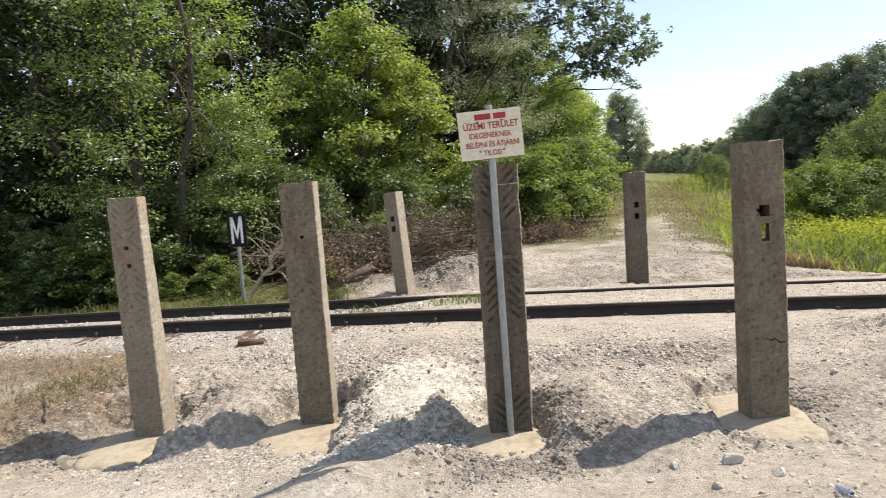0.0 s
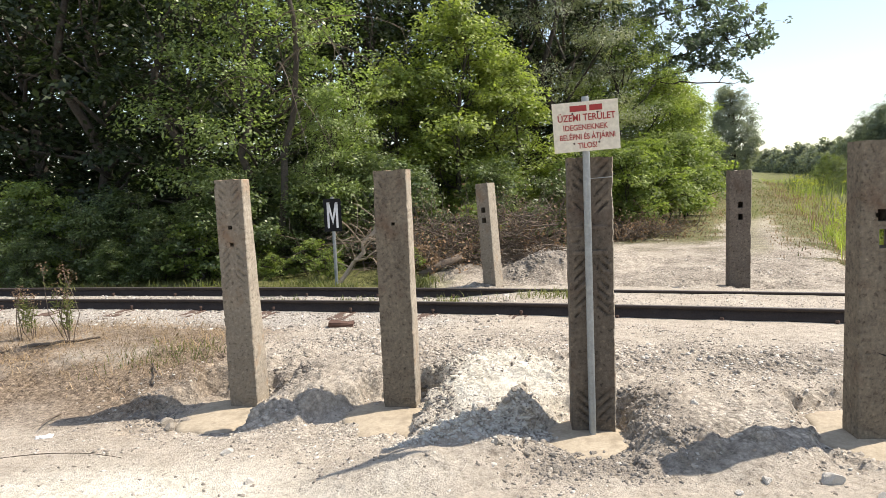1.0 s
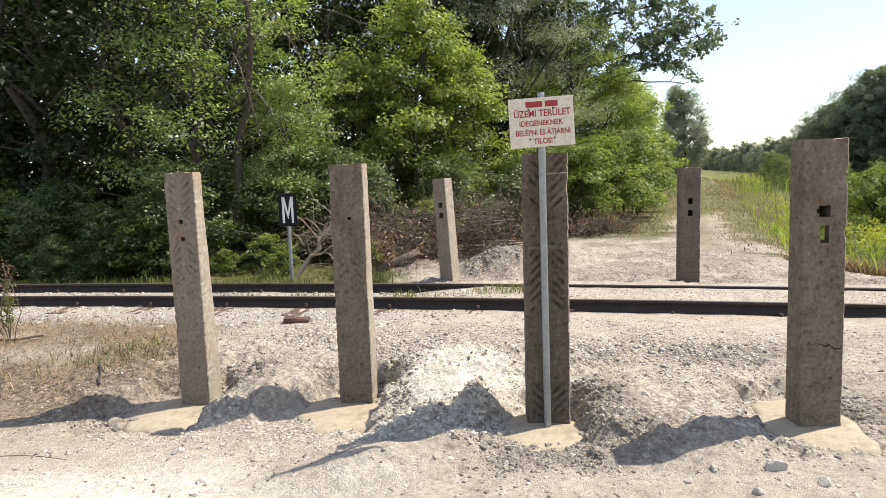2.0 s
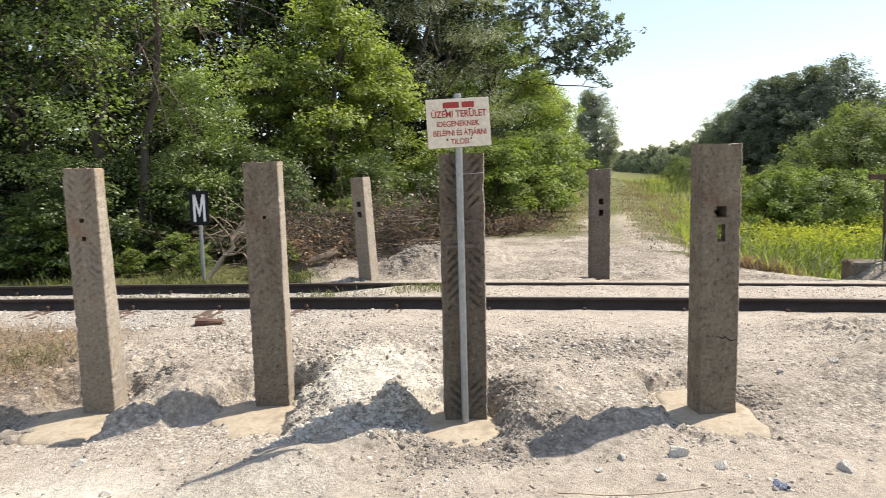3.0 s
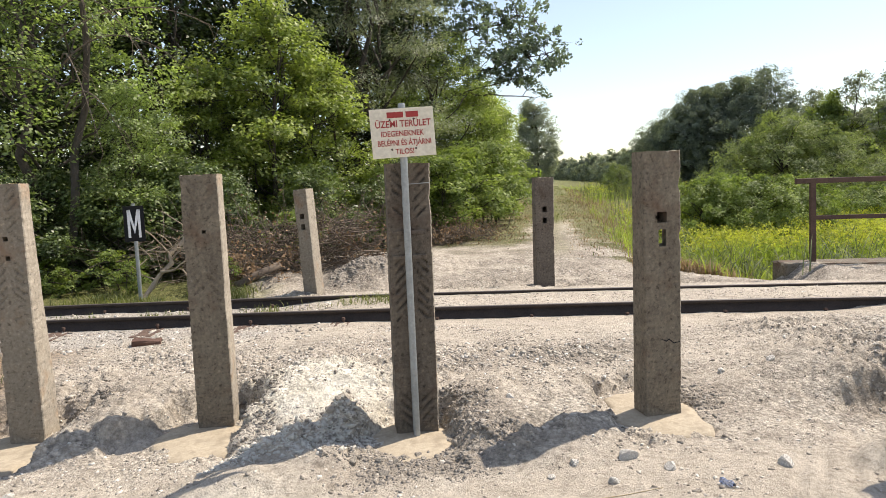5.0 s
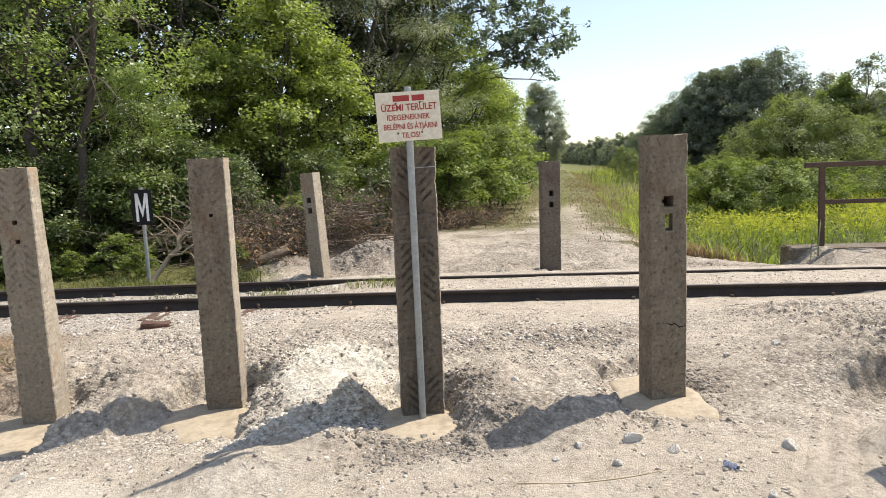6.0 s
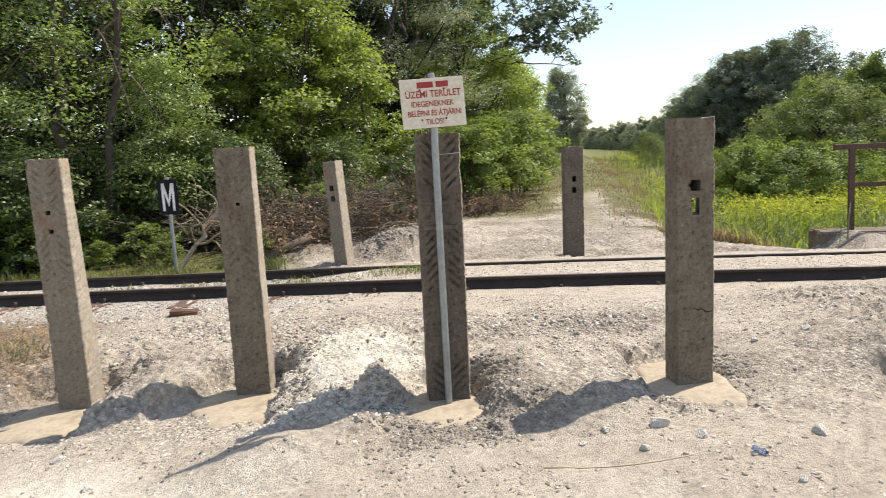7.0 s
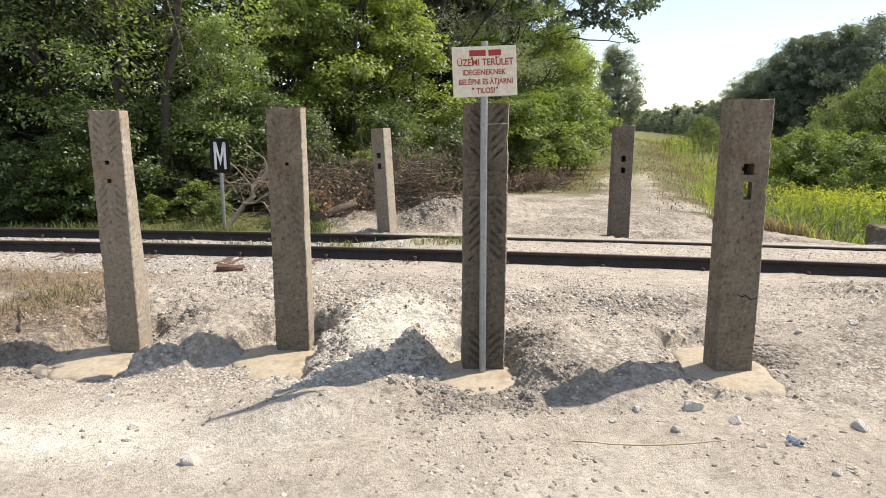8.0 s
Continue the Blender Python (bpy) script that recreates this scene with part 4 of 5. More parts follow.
def dense_tree(name, label, category, h, spread, clumps, each, leaf, aspect, material, seed, low=0.05, clump_r=0.5, lumpy=0.35, spires=3, shape=0.75):
    """A closed, lumpy crown down to the ground as one part, the trunk with its limbs as the other."""
    rng = np.random.default_rng(seed)
    base = new(name)
    mid, half = h * (low + 1) / 2, h * (1 - low) / 2
    d = rng.normal(size=(clumps, 3))
    d /= np.linalg.norm(d, axis=1, keepdims=True)
    swell = np.array([1 + lumpy * noise.noise(Vector(q) * 1.9 + Vector((seed, 0, 0))) + 0.5 * lumpy * noise.noise(Vector(q) * 4.6 + Vector((0, seed, 0))) for q in d])
    r = swell * rng.uniform(0.72, 1.04, clumps)
    girth = spread * np.where(d[:, 2] > 0, 1 - (1 - shape) * d[:, 2], 1.0)
    pts = np.stack([d[:, 0] * girth * r, d[:, 1] * girth * r, mid + d[:, 2] * half * np.minimum(r, 1.15)], -1)
    face = d * 0.9 + np.array([0, 0, 0.6]) + rng.normal(size=d.shape) * 0.25
    for k in range(spires):
        a, q = rng.uniform(0, 6.283), rng.uniform(0.1, 0.55) * spread
        m = max(8, clumps // 22)
        f = rng.random(m)
        tip = h * rng.uniform(0.98, 1.12)
        w = (0.28 * (1 - f) + 0.04) * spread
        e = rng.uniform(0, 6.283, m)
        pts = np.concatenate([pts, np.stack([math.cos(a) * q + np.cos(e) * w, math.sin(a) * q + np.sin(e) * w, h * 0.68 + (tip - h * 0.68) * f], -1)])
        face = np.concatenate([face, np.stack([np.cos(e), np.sin(e), np.full(m, 0.5)], -1)])
    pts[:, 2] = np.maximum(pts[:, 2], 0.04 * h * rng.random(len(pts)))
    pieces = [limb((0, 0, -0.3), (0.1, 0, h * 0.85), 0.02 * h, 0.004 * h, rng, 0.04, 7, 7)]
    for p in pts[:: max(1, len(pts) // 40)]:
        pieces.append(limb((0, 0, p[2] * 0.7), p, 0.006 * h, 0.002 * h, rng, 0.08, 4, 4))
    V, F = join(pieces)
    part("trunk", smooth(mesh_np("trunk", V, F, M_BARK)), None, base)
    V, F = leaves(pts, clump_r * rng.uniform(0.6, 1.3, len(pts)), each, leaf, aspect, rng, 0.2, 0.7, face, 0.45)
    part("crown", mesh_np("crown", V, F, material), None, base)
    return tagged(base, label, category)


def put(ob, x, y, scale=1.0, turn=0.0, z=None, first=[]):
    """Sets the model down, or a copy of it once it stands."""
    m = pose(x, y, ground_at(x, y) - 0.05 if z is None else z, 0, 0, turn) @ Matrix.Scale(scale, 4)
    if ob in first:
        return copy_thing(ob, m)
    first.append(ob)
    ob.matrix_basis = m
    return ob


hornbeam = tree("tree", "dense mid-green broadleaf tree at the edge of the wood", "tree", 7.0, 2.4, 0.12, 26, 600, 42, 0.088, 0.62, M_LEAF, 21, 0.03, 0.42)
dark_tree = tree("tree", "dark broadleaf tree inside the wood, shade painted into its leaves", "tree", 9.5, 2.9, 0.18, 26, 470, 18, 0.185, 0.6, M_LEAF_SHADE, 22, 0.04, 0.42)
maple = tree("tree", "sunlit yellow-green young tree at the edge of the wood", "tree", 5.4, 1.75, 0.08, 24, 470, 46, 0.096, 0.66, M_LEAF_YELLOW, 23, 0.04, 0.38, 0.1)
willow = tree("tree", "grey-green willow with narrow leaves", "tree", 8.0, 2.2, 0.14, 20, 520, 60, 0.085, 0.28, M_LEAF_GREY, 24, 0.1, 0.36, 0.5)
acacia = tree("tree", "fresh green feathery tree beside the path", "tree", 5.6, 1.7, 0.08, 20, 420, 60, 0.07, 0.45, M_LEAF_FRESH, 25, 0.05)
shrub = tree("bush", "green leafy bush at the wood's edge", "bush", 1.9, 0.95, 0.025, 12, 180, 38, 0.076, 0.6, M_LEAF_FRESH, 26, 0.12, 0.22)
undershrub = tree("bush", "low bright green shrub beside the track verge", "bush", 0.65, 0.36, 0.010, 9, 80, 26, 0.045, 0.6, M_LEAF_FRESH, 34, 0.08, 0.085)
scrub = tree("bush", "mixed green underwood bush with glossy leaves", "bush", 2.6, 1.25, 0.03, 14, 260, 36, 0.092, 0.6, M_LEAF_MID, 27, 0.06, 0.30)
sallow = dense_tree("bush", "olive-green willow bush in the wet meadow", "bush", 3.4, 1.9, 460, 50, 0.09, 0.42, M_LEAF_OLIVE, 28, 0.0, 0.26, 0.5, 5)
far_tree = dense_tree("tree", "large dark-crowned tree of the far wood, haze painted into its leaves", "tree", 8.0, 3.7, 800, 60, 0.15, 0.6, M_LEAF_FAR, 29, 0.0, 0.46, 0.4, 3)
far_light = dense_tree("tree", "light green tree behind the meadow", "tree", 6.2, 2.1, 420, 36, 0.16, 0.6, M_LEAF_LIME, 30, 0.02, 0.36, 0.5, 4, 0.6)
airy_tree = tree("tree", "slender airy poplar with grey-green leaves behind the meadow", "tree", 6.6, 1.3, 0.08, 16, 200, 26, 0.13, 0.6, M_LEAF_GREY, 36, 0.25, 0.30)
far_willow = dense_tree("tree", "rounded grey-green willow far along the path", "tree", 7.4, 2.0, 720, 54, 0.17, 0.32, M_LEAF_WILLOW_HAZE, 33, 0.05, 0.40, 0.35, 2)
# The row takes the pale willow colour in place of aerial haze.
edge_tree = dense_tree("tree", "small distant tree in the row beyond the field, leaves paled as if by haze", "tree", 6.0, 2.8, 200, 24, 0.42, 0.7, M_LEAF_WILLOW_HAZE, 32, 0.0, 0.6, 0.4, 3)

WOOD = [
    (hornbeam, [(-4.65, 11.1, 0.82, 140), (-3.5, 11.3, 0.54, 30)]),
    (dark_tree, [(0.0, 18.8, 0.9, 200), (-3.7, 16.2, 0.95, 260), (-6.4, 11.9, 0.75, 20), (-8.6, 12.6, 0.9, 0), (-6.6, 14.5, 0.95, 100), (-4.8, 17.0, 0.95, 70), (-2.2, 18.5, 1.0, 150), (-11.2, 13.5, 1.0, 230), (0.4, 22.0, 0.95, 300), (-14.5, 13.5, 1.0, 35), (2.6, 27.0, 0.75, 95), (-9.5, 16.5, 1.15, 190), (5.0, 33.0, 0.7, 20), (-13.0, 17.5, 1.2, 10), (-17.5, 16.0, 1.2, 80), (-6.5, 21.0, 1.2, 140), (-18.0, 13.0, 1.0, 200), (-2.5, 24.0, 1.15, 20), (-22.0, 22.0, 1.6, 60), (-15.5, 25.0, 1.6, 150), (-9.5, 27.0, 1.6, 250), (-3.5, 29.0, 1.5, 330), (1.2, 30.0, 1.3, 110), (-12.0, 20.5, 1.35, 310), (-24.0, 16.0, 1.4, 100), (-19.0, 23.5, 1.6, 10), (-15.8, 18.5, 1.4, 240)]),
    (maple, [(-1.5, 14.2, 0.94, 0), (-2.7, 13.6, 0.74, 200), (-0.7, 14.6, 0.8, 80), (4.9, 25.0, 0.95, 130), (4.0, 21.8, 0.9, 60), (6.6, 31.0, 1.0, 40)]),
    (willow, [(0.95, 17.4, 1.0, 0), (2.2, 21.5, 1.0, 120)]),
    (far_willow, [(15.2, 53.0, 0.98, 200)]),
    (acacia, [(2.55, 19.3, 1.0, 0), (7.8, 36.0, 0.95, 210), (9.8, 43.0, 1.0, 300), (1.5, 18.0, 0.7, 70)]),
    (shrub, [(2.0, 14.9, 1.0, 15), (2.75, 15.8, 1.1, 125), (3.3, 17.0, 1.2, 240), (3.9, 18.4, 1.2, 330), (4.7, 20.4, 1.2, 80), (1.5, 15.6, 1.0, 0), (2.5, 16.9, 1.1, 90), (3.2, 18.4, 1.05, 200), (0.5, 14.8, 0.9, 300), (4.2, 21.0, 1.1, 30), (5.5, 25.5, 1.2, 140), (-8.3, 10.0, 0.85, 222), (7.0, 30.0, 1.2, 75)]),
    (undershrub, [(-3.4, 9.6, 0.94, 50), (-1.0, 10.9, 1.46, 10), (-4.2, 9.7, 0.88, 120), (-5.0, 9.75, 1.05, 220), (-5.9, 9.8, 0.88, 310), (-6.9, 9.9, 1.11, 80), (-8.0, 10.0, 0.99, 170), (-9.2, 10.1, 1.17, 260), (-1.85, 9.15, 0.82, 33), (-3.0, 9.3, 0.76, 140), (-3.9, 9.35, 0.70, 260), (-5.2, 9.35, 1.52, 15), (-4.6, 9.5, 1.32, 115), (-6.4, 9.4, 0.76, 75), (-7.5, 9.5, 0.88, 200)]),
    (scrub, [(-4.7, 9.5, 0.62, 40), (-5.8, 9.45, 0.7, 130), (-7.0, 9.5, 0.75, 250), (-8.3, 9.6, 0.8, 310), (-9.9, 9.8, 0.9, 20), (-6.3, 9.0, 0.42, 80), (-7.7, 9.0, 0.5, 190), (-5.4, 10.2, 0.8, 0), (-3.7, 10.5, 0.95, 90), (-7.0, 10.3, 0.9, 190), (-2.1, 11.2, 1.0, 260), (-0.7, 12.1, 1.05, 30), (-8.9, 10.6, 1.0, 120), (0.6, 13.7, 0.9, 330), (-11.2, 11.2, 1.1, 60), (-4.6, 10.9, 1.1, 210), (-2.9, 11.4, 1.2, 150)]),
]
for model, spots in WOOD:
    for x, y, sc, turn in spots:
        put(model, x, y, sc, turn)

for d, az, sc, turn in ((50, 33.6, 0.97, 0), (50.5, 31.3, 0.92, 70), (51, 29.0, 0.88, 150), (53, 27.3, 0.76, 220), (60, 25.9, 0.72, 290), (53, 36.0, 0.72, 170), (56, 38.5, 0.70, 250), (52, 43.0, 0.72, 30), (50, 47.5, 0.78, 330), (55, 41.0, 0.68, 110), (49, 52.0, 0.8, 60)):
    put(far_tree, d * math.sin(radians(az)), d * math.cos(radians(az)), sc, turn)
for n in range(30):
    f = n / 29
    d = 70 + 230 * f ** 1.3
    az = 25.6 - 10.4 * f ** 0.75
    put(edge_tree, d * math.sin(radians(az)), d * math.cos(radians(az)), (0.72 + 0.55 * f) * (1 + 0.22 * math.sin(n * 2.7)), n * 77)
for d, az, sc, turn in ((45, 38.2, 0.86, 0), (40, 44.2, 1.04, 80), (37, 47.0, 1.06, 160), (44, 36.6, 0.76, 240), (36, 51.0, 1.1, 320), (46, 41.8, 0.88, 200)):
    put(far_light, d * math.sin(radians(az)), d * math.cos(radians(az)), sc, turn)
for d, az, sc, turn in ((45, 39.9, 1.04, 0), (40, 42.4, 1.0, 130), (47, 37.4, 0.92, 250)):
    put(airy_tree, d * math.sin(radians(az)), d * math.cos(radians(az)), sc, turn)
for d, az, sc, turn in ((24, 35.2, 1.0, 0), (24, 38.6, 0.84, 80), (26, 33.4, 0.85, 200), (46, 23.0, 0.62, 150), (25, 42.5, 0.66, 300), (34, 26.6, 0.50, 40), (26, 46.5, 0.8, 120)):
    put(sallow, d * math.sin(radians(az)), d * math.cos(radians(az)), sc, turn)
low_bush = dense_tree("bush", "low dark green bush in the meadow", "bush", 1.9, 1.15, 330, 44, 0.075, 0.5, M_LEAF_FRESH, 31, 0.0, 0.19, 0.5, 3)
for d, az, sc, turn in ((15.5, 29.4, 0.86, 0), (16.0, 33.0, 1.02, 90), (18, 27.6, 0.72, 180), (17.0, 36.0, 1.0, 270), (19, 40.5, 0.8, 30), (17.5, 31.0, 1.05, 140)):
    put(low_bush, d * math.sin(radians(az)), d * math.cos(radians(az)), sc, turn)


# ---- tall tree that hangs over the path ----
def overhanging_tree():
    """Long boughs reach out over the path and end in separate tufts of leaves, with the sky between them."""
    rng = np.random.default_rng(44)
    base = new("tree")
    pieces = [limb((0, 0, -0.3), (0.5, 0, 9.5), 0.20, 0.05, rng, 0.04, 9, 8)]
    boughs = []
    for a, mid, e in (((0.1, 0, 3.4), (2.6, 0, 4.0), (4.9, 0.1, 4.5)), ((0.1, 0, 3.9), (2.6, 0.2, 4.6), (5.7, 0, 5.2)), ((0.2, 0, 4.6), (2.4, -0.3, 6.0), (5.4, 0.2, 6.3)), ((0.2, 0, 5.2), (2.0, 0.3, 7.0), (4.4, 0, 7.6)),
                      ((0.2, 0, 6.0), (1.4, 0, 8.0), (3.0, 0.2, 8.8)), ((0.3, 0, 4.2), (1.6, -0.4, 5.2), (3.2, -0.4, 5.6)), ((2.7, 0, 4.1), (4.0, 0.1, 4.0), (5.3, 0, 3.85))):
        a, mid, e = (np.array(q) for q in (a, mid, e))
        pts = [a * (1 - t) ** 2 + 2 * mid * t * (1 - t) + e * t * t + rng.normal(size=3) * 0.05 * (0 < t < 1) for t in np.linspace(0, 1, 12)]
        pieces.append(tube(pts, np.linspace(0.065 if a[0] < 1 else 0.03, 0.012, 12), 6))
        boughs += pts[3:]
    boughs = np.array(boughs)
    cs, turned = [], []
    while len(cs) < 1380:
        t = np.array([rng.uniform(0.4, 6.1), rng.normal() * 0.5, rng.uniform(3.9, 9.2)])
        if t[2] < 4.25 + 0.05 * abs(t[0] - 4.4) and (rng.random() > 0.12 or t[0] < 3.2) or t[2] > 10.2 - 0.62 * t[0] or (t[0] - 4.6) ** 2 / 2.2 + (t[2] - 5.3) ** 2 / 2.6 > 1 and t[0] > 4.6:
            continue
        b = boughs[np.argmin(np.linalg.norm(boughs - t, axis=1))]
        t = b + (t - b) * min(1.0, 1.0 / max(0.2, float(np.linalg.norm(t - b))))
        pieces.append(limb(b, t, 0.014, 0.004, rng, 0.12, 5, 4))
        for k in range(6):
            c = t + rng.normal(size=3) * np.array([0.20, 0.20, 0.11])
            pieces.append(limb(t, c, 0.004, 0.002, rng, 0.1, 3, 3))
            cs.append(c)
            turned.append(np.array([0.2, 0, 0.9]) + rng.normal(size=3) * 0.35)
    V, F = join(pieces)
    part("trunk", smooth(mesh_np("trunk", V, F, M_BARK)), None, base)
    V, F = leaves(np.array(cs), 0.14, 14, 0.13, 0.6, rng, 0.35, 0.8, np.array(turned), 0.6)
    part("crown", mesh_np("crown", V, F, M_LEAF_OAK), None, base)
    return tagged(base, "tall open-crowned tree whose branches hang over the path", "tree")


put(overhanging_tree(), 0.55, 20.4)


# ---- dead wood and brush ----
def brush(name, label, spots, count, length, material, seed, leaf_mat=None, spread=(0.5, 0.4), rise=0.8, leaf_each=0):
    rng = np.random.default_rng(seed)
    pieces, tips = [], []
    for n in range(count):
        x, y = spots[n % len(spots)]
        x, y = x + rng.normal() * spread[0], y + rng.normal() * spread[1]
        z = ground_at(x, y) + rng.uniform(-0.02, rise * 0.55)
        d = np.array([rng.normal(), rng.normal() * 0.7, rng.uniform(-0.1, 0.75)])
        d = d / np.linalg.norm(d) * length * rng.uniform(0.35, 1.1)
        b = np.array([x, y, z]) + d
        b[2] = max(b[2], ground_at(b[0], b[1]) + 0.01)
        r = rng.uniform(0.004, 0.012)
        pieces.append(limb((x, y, z), b, r, 0.002, rng, 0.1, 4, 3))
        tips.append(b)
    V, F = join(pieces)
    ob = new(name, mesh_np(name, V, F, material))
    tagged(ob, label, "brush", kind="stuff")
    if leaf_mat:
        V, F = leaves(np.array(tips), 0.13, leaf_each, 0.06, 0.5, rng, 0.5)
        lf = new("withered_foliage", mesh_np("withered_foliage", V, F, leaf_mat))
        tagged(lf, "withered brown leaves on cut brush", "dead leaves", kind="stuff")
    return ob


brush("brush_pile", "heap of cut dry brown branches", [(-1.4, 10.2), (-0.9, 10.3), (-0.4, 10.5), (0.0, 10.7), (-1.9, 10.2)], 850, 0.85, M_TWIG, 51, M_LEAF_DEAD, (0.30, 0.25), 1.25, 1)
brush("cut_scrub", "reddish-brown cut scrub along the path", [(1.5, 13.9), (2.1, 14.0), (2.6, 14.6)], 500, 0.6, M_TWIG, 52, M_LEAF_DEAD, (0.4, 0.3), 0.5, 4)
brush("withered_branches", "withered branches with pale brown leaves", [(0.25, 10.6), (-1.3, 9.5), (-1.75, 9.35)], 130, 0.5, M_TWIG, 53, M_LEAF_DEAD, (0.16, 0.14), 0.5, 9)
brush("underwood_twigs", "bare twigs and stems in the shade of the wood", [(-3.2, 10.4), (-2.5, 10.3), (-4.4, 10.6), (-5.4, 10.8), (-2.1, 10.8)], 260, 1.1, M_TWIG, 54, None, (0.5, 0.3), 1.0)


def fallen_trunk():
    rng = np.random.default_rng(9)
    base = new("fallen_branch")
    V, F = tube([(-2.62, 8.85, -0.05), (-2.50, 8.95, 0.13), (-2.42, 9.0, 0.26), (-2.27, 9.05, 0.40), (-2.30, 9.1, 0.53), (-2.12, 9.18, 0.68), (-2.08, 9.2, 0.80), (-1.98, 9.2, 0.86)], [0.026, 0.034, 0.024, 0.034, 0.026, 0.036, 0.026, 0.018], 9)
    part("broken_trunk", smooth(mesh_np("broken_trunk", V, F, M_DEADWOOD)), None, base)
    for a, b, r in (((-2.3, 9.08, 0.46), (-1.95, 9.0, 0.80), 0.018), ((-2.28, 9.1, 0.5), (-2.75, 9.0, 0.86), 0.012), ((-2.4, 9.0, 0.3), (-1.9, 8.9, 0.55), 0.02), ((-2.2, 9.1, 0.6), (-1.85, 9.1, 0.5), 0.014),
                    ((-2.45, 8.95, 0.2), (-2.7, 8.8, 0.42), 0.012), ((-2.12, 9.18, 0.7), (-2.5, 9.1, 1.15), 0.01), ((-2.15, 9.1, 0.3), (-1.9, 8.9, 0.05), 0.012)):
        v, f = limb(a, b, r, 0.005, rng, 0.12, 6, 6)
        part("side_branch", smooth(mesh_np("side_branch", v, f, M_DEADWOOD)), None, base)
    for n in range(16):
        a = np.array([-2.35 + rng.normal() * 0.12, 9.0, rng.uniform(0.25, 0.7)])
        v, f = limb(a, a + np.array([rng.normal() * 0.35, rng.normal() * 0.2, rng.normal() * 0.25]), 0.007, 0.002, rng, 0.2, 6, 4)
        part("twig", smooth(mesh_np("twig", v, f, M_DEADWOOD)), None, base)
    base.matrix_basis = pose(-0.14, 0, 0)
    return tagged(base, "bleached broken branch leaning beside the track marker", "dead branch")


fallen_trunk()
V, F = tube([(-1.62, 9.1, 0.04), (-1.35, 9.25, 0.16), (-1.05, 9.4, 0.27)], [0.05, 0.055, 0.05], 9, True)
tagged(new("cut_log", smooth(mesh_np("cut_log", V, F, M_TWIG))), "short brown cut log lying against the brush", "log")
V, F = tube([(2.78, 2.60, 0.045), (2.88, 2.57, 0.047), (3.0, 2.53, 0.045), (3.27, 2.46, 0.045)], [0.030, 0.034, 0.032, 0.03], 12, True)
log_me = smooth(mesh_np("cut_log", V, F, surface("grey_bark", (0.15, 0.125, 0.10), (0.34, 0.29, 0.23), 14.0, 50.0, 0.95, 0, 0.9, 0.012)))
tagged(new("cut_log", log_me), "cut log with grey bark lying before a post", "log")


# ---- blades: grass, reeds, straw, flowers ----
def blades(xy, height, width, bend, rng, z=None, lay=0.0):
    """Tapering bent blades, each one two quads and a tip as three quads."""
    n = len(xy)
    x, y = xy[:, 0], xy[:, 1]
    z0 = ground_z(x, y) - 0.01 if z is None else z
    h = height * rng.uniform(0.5, 1.15, n)
    ang = rng.uniform(0, 2 * math.pi, n)
    dx, dy = np.cos(ang), np.sin(ang)
    lean = bend * rng.uniform(0.2, 1.2, n) + lay
    side = np.stack([-dy, dx, np.zeros(n)], -1) * (width * rng.uniform(0.6, 1.2, n))[:, None] * 0.5
    P = []
    for f, wf in ((0.0, 1.0), (0.4, 0.9), (0.75, 0.6), (1.0, 0.08)):
        off = (lean * f * f * h)
        c = np.stack([x + dx * off, y + dy * off, z0 + h * f * np.sqrt(np.maximum(0.02, 1 - np.minimum(0.98, (lean * f) ** 2 * 0.6)))], -1)
        P += [c - side * wf, c + side * wf]
    V = np.stack(P, 1).reshape(-1, 3)
    k = np.arange(n)[:, None] * 8
    F = np.concatenate([k + np.array([[0, 1, 3, 2]]), k + np.array([[2, 3, 5, 4]]), k + np.array([[4, 5, 7, 6]])], 1).reshape(-1, 4)
    return V, F


def scatter(n, x0, x1, y0, y1, keep, rng):
    out = np.zeros((0, 2))
    while len(out) < n:
        p = np.stack([rng.uniform(x0, x1, n), rng.uniform(y0, y1, n)], -1)
        out = np.concatenate([out, p[keep(p[:, 0], p[:, 1]) > rng.random(n)]])
    return out[:n]


def meadow_mask(x, y):
    return step(0.1, 0.5, (y - 8.75) * 0.64 + (x - 4.0) * 0.77) * step(1.1, 1.8, beside_path(x, y)) * step(1.3, 1.6, across(x, y)) * (1 - (np.abs((x - 5.5) * 0.235 + (y - 7.72) * 0.972 - 0.2) < 0.3))


rng = np.random.default_rng(61)
near_reeds = scatter(1900, 3.5, 12, 7.4, 11.5, lambda x, y: meadow_mask(x, y) * step(1.7, 2.3, beside_path(x, y)) * (0.10 + 0.90 * step(0.0, 0.5, vnoise(x, y, 0.9, 31))), rng)
V, F = blades(near_reeds, 0.85, 0.017, 1.15, rng)
tagged(new("reeds", mesh_np("reeds", V, F, M_REED)), "green reeds with dry stems in the ditch beside the crossing", "reeds", kind="stuff")
p = scatter(6000, 5, 40, 12.5, 55, lambda x, y: meadow_mask(x, y) * step(2.0, 3.5, beside_path(x, y)) * step(0.0, 0.4, vnoise(x, y, 3.5, 32) + 0.1), rng)
V, F = blades(p, 0.95, 0.035, 0.35, rng)
tagged(new("reeds", mesh_np("reeds", V, F, M_REED)), "tall green reeds across the wet meadow", "reeds", kind="stuff")
p = np.concatenate([scatter(9000, 3.5, 14, 8.0, 16, lambda x, y: meadow_mask(x, y), rng), scatter(12000, 3.5, 45, 12.0, 75, lambda x, y: meadow_mask(x, y), rng)])
V, F = blades(p, 0.36, 0.017, 1.0, rng)
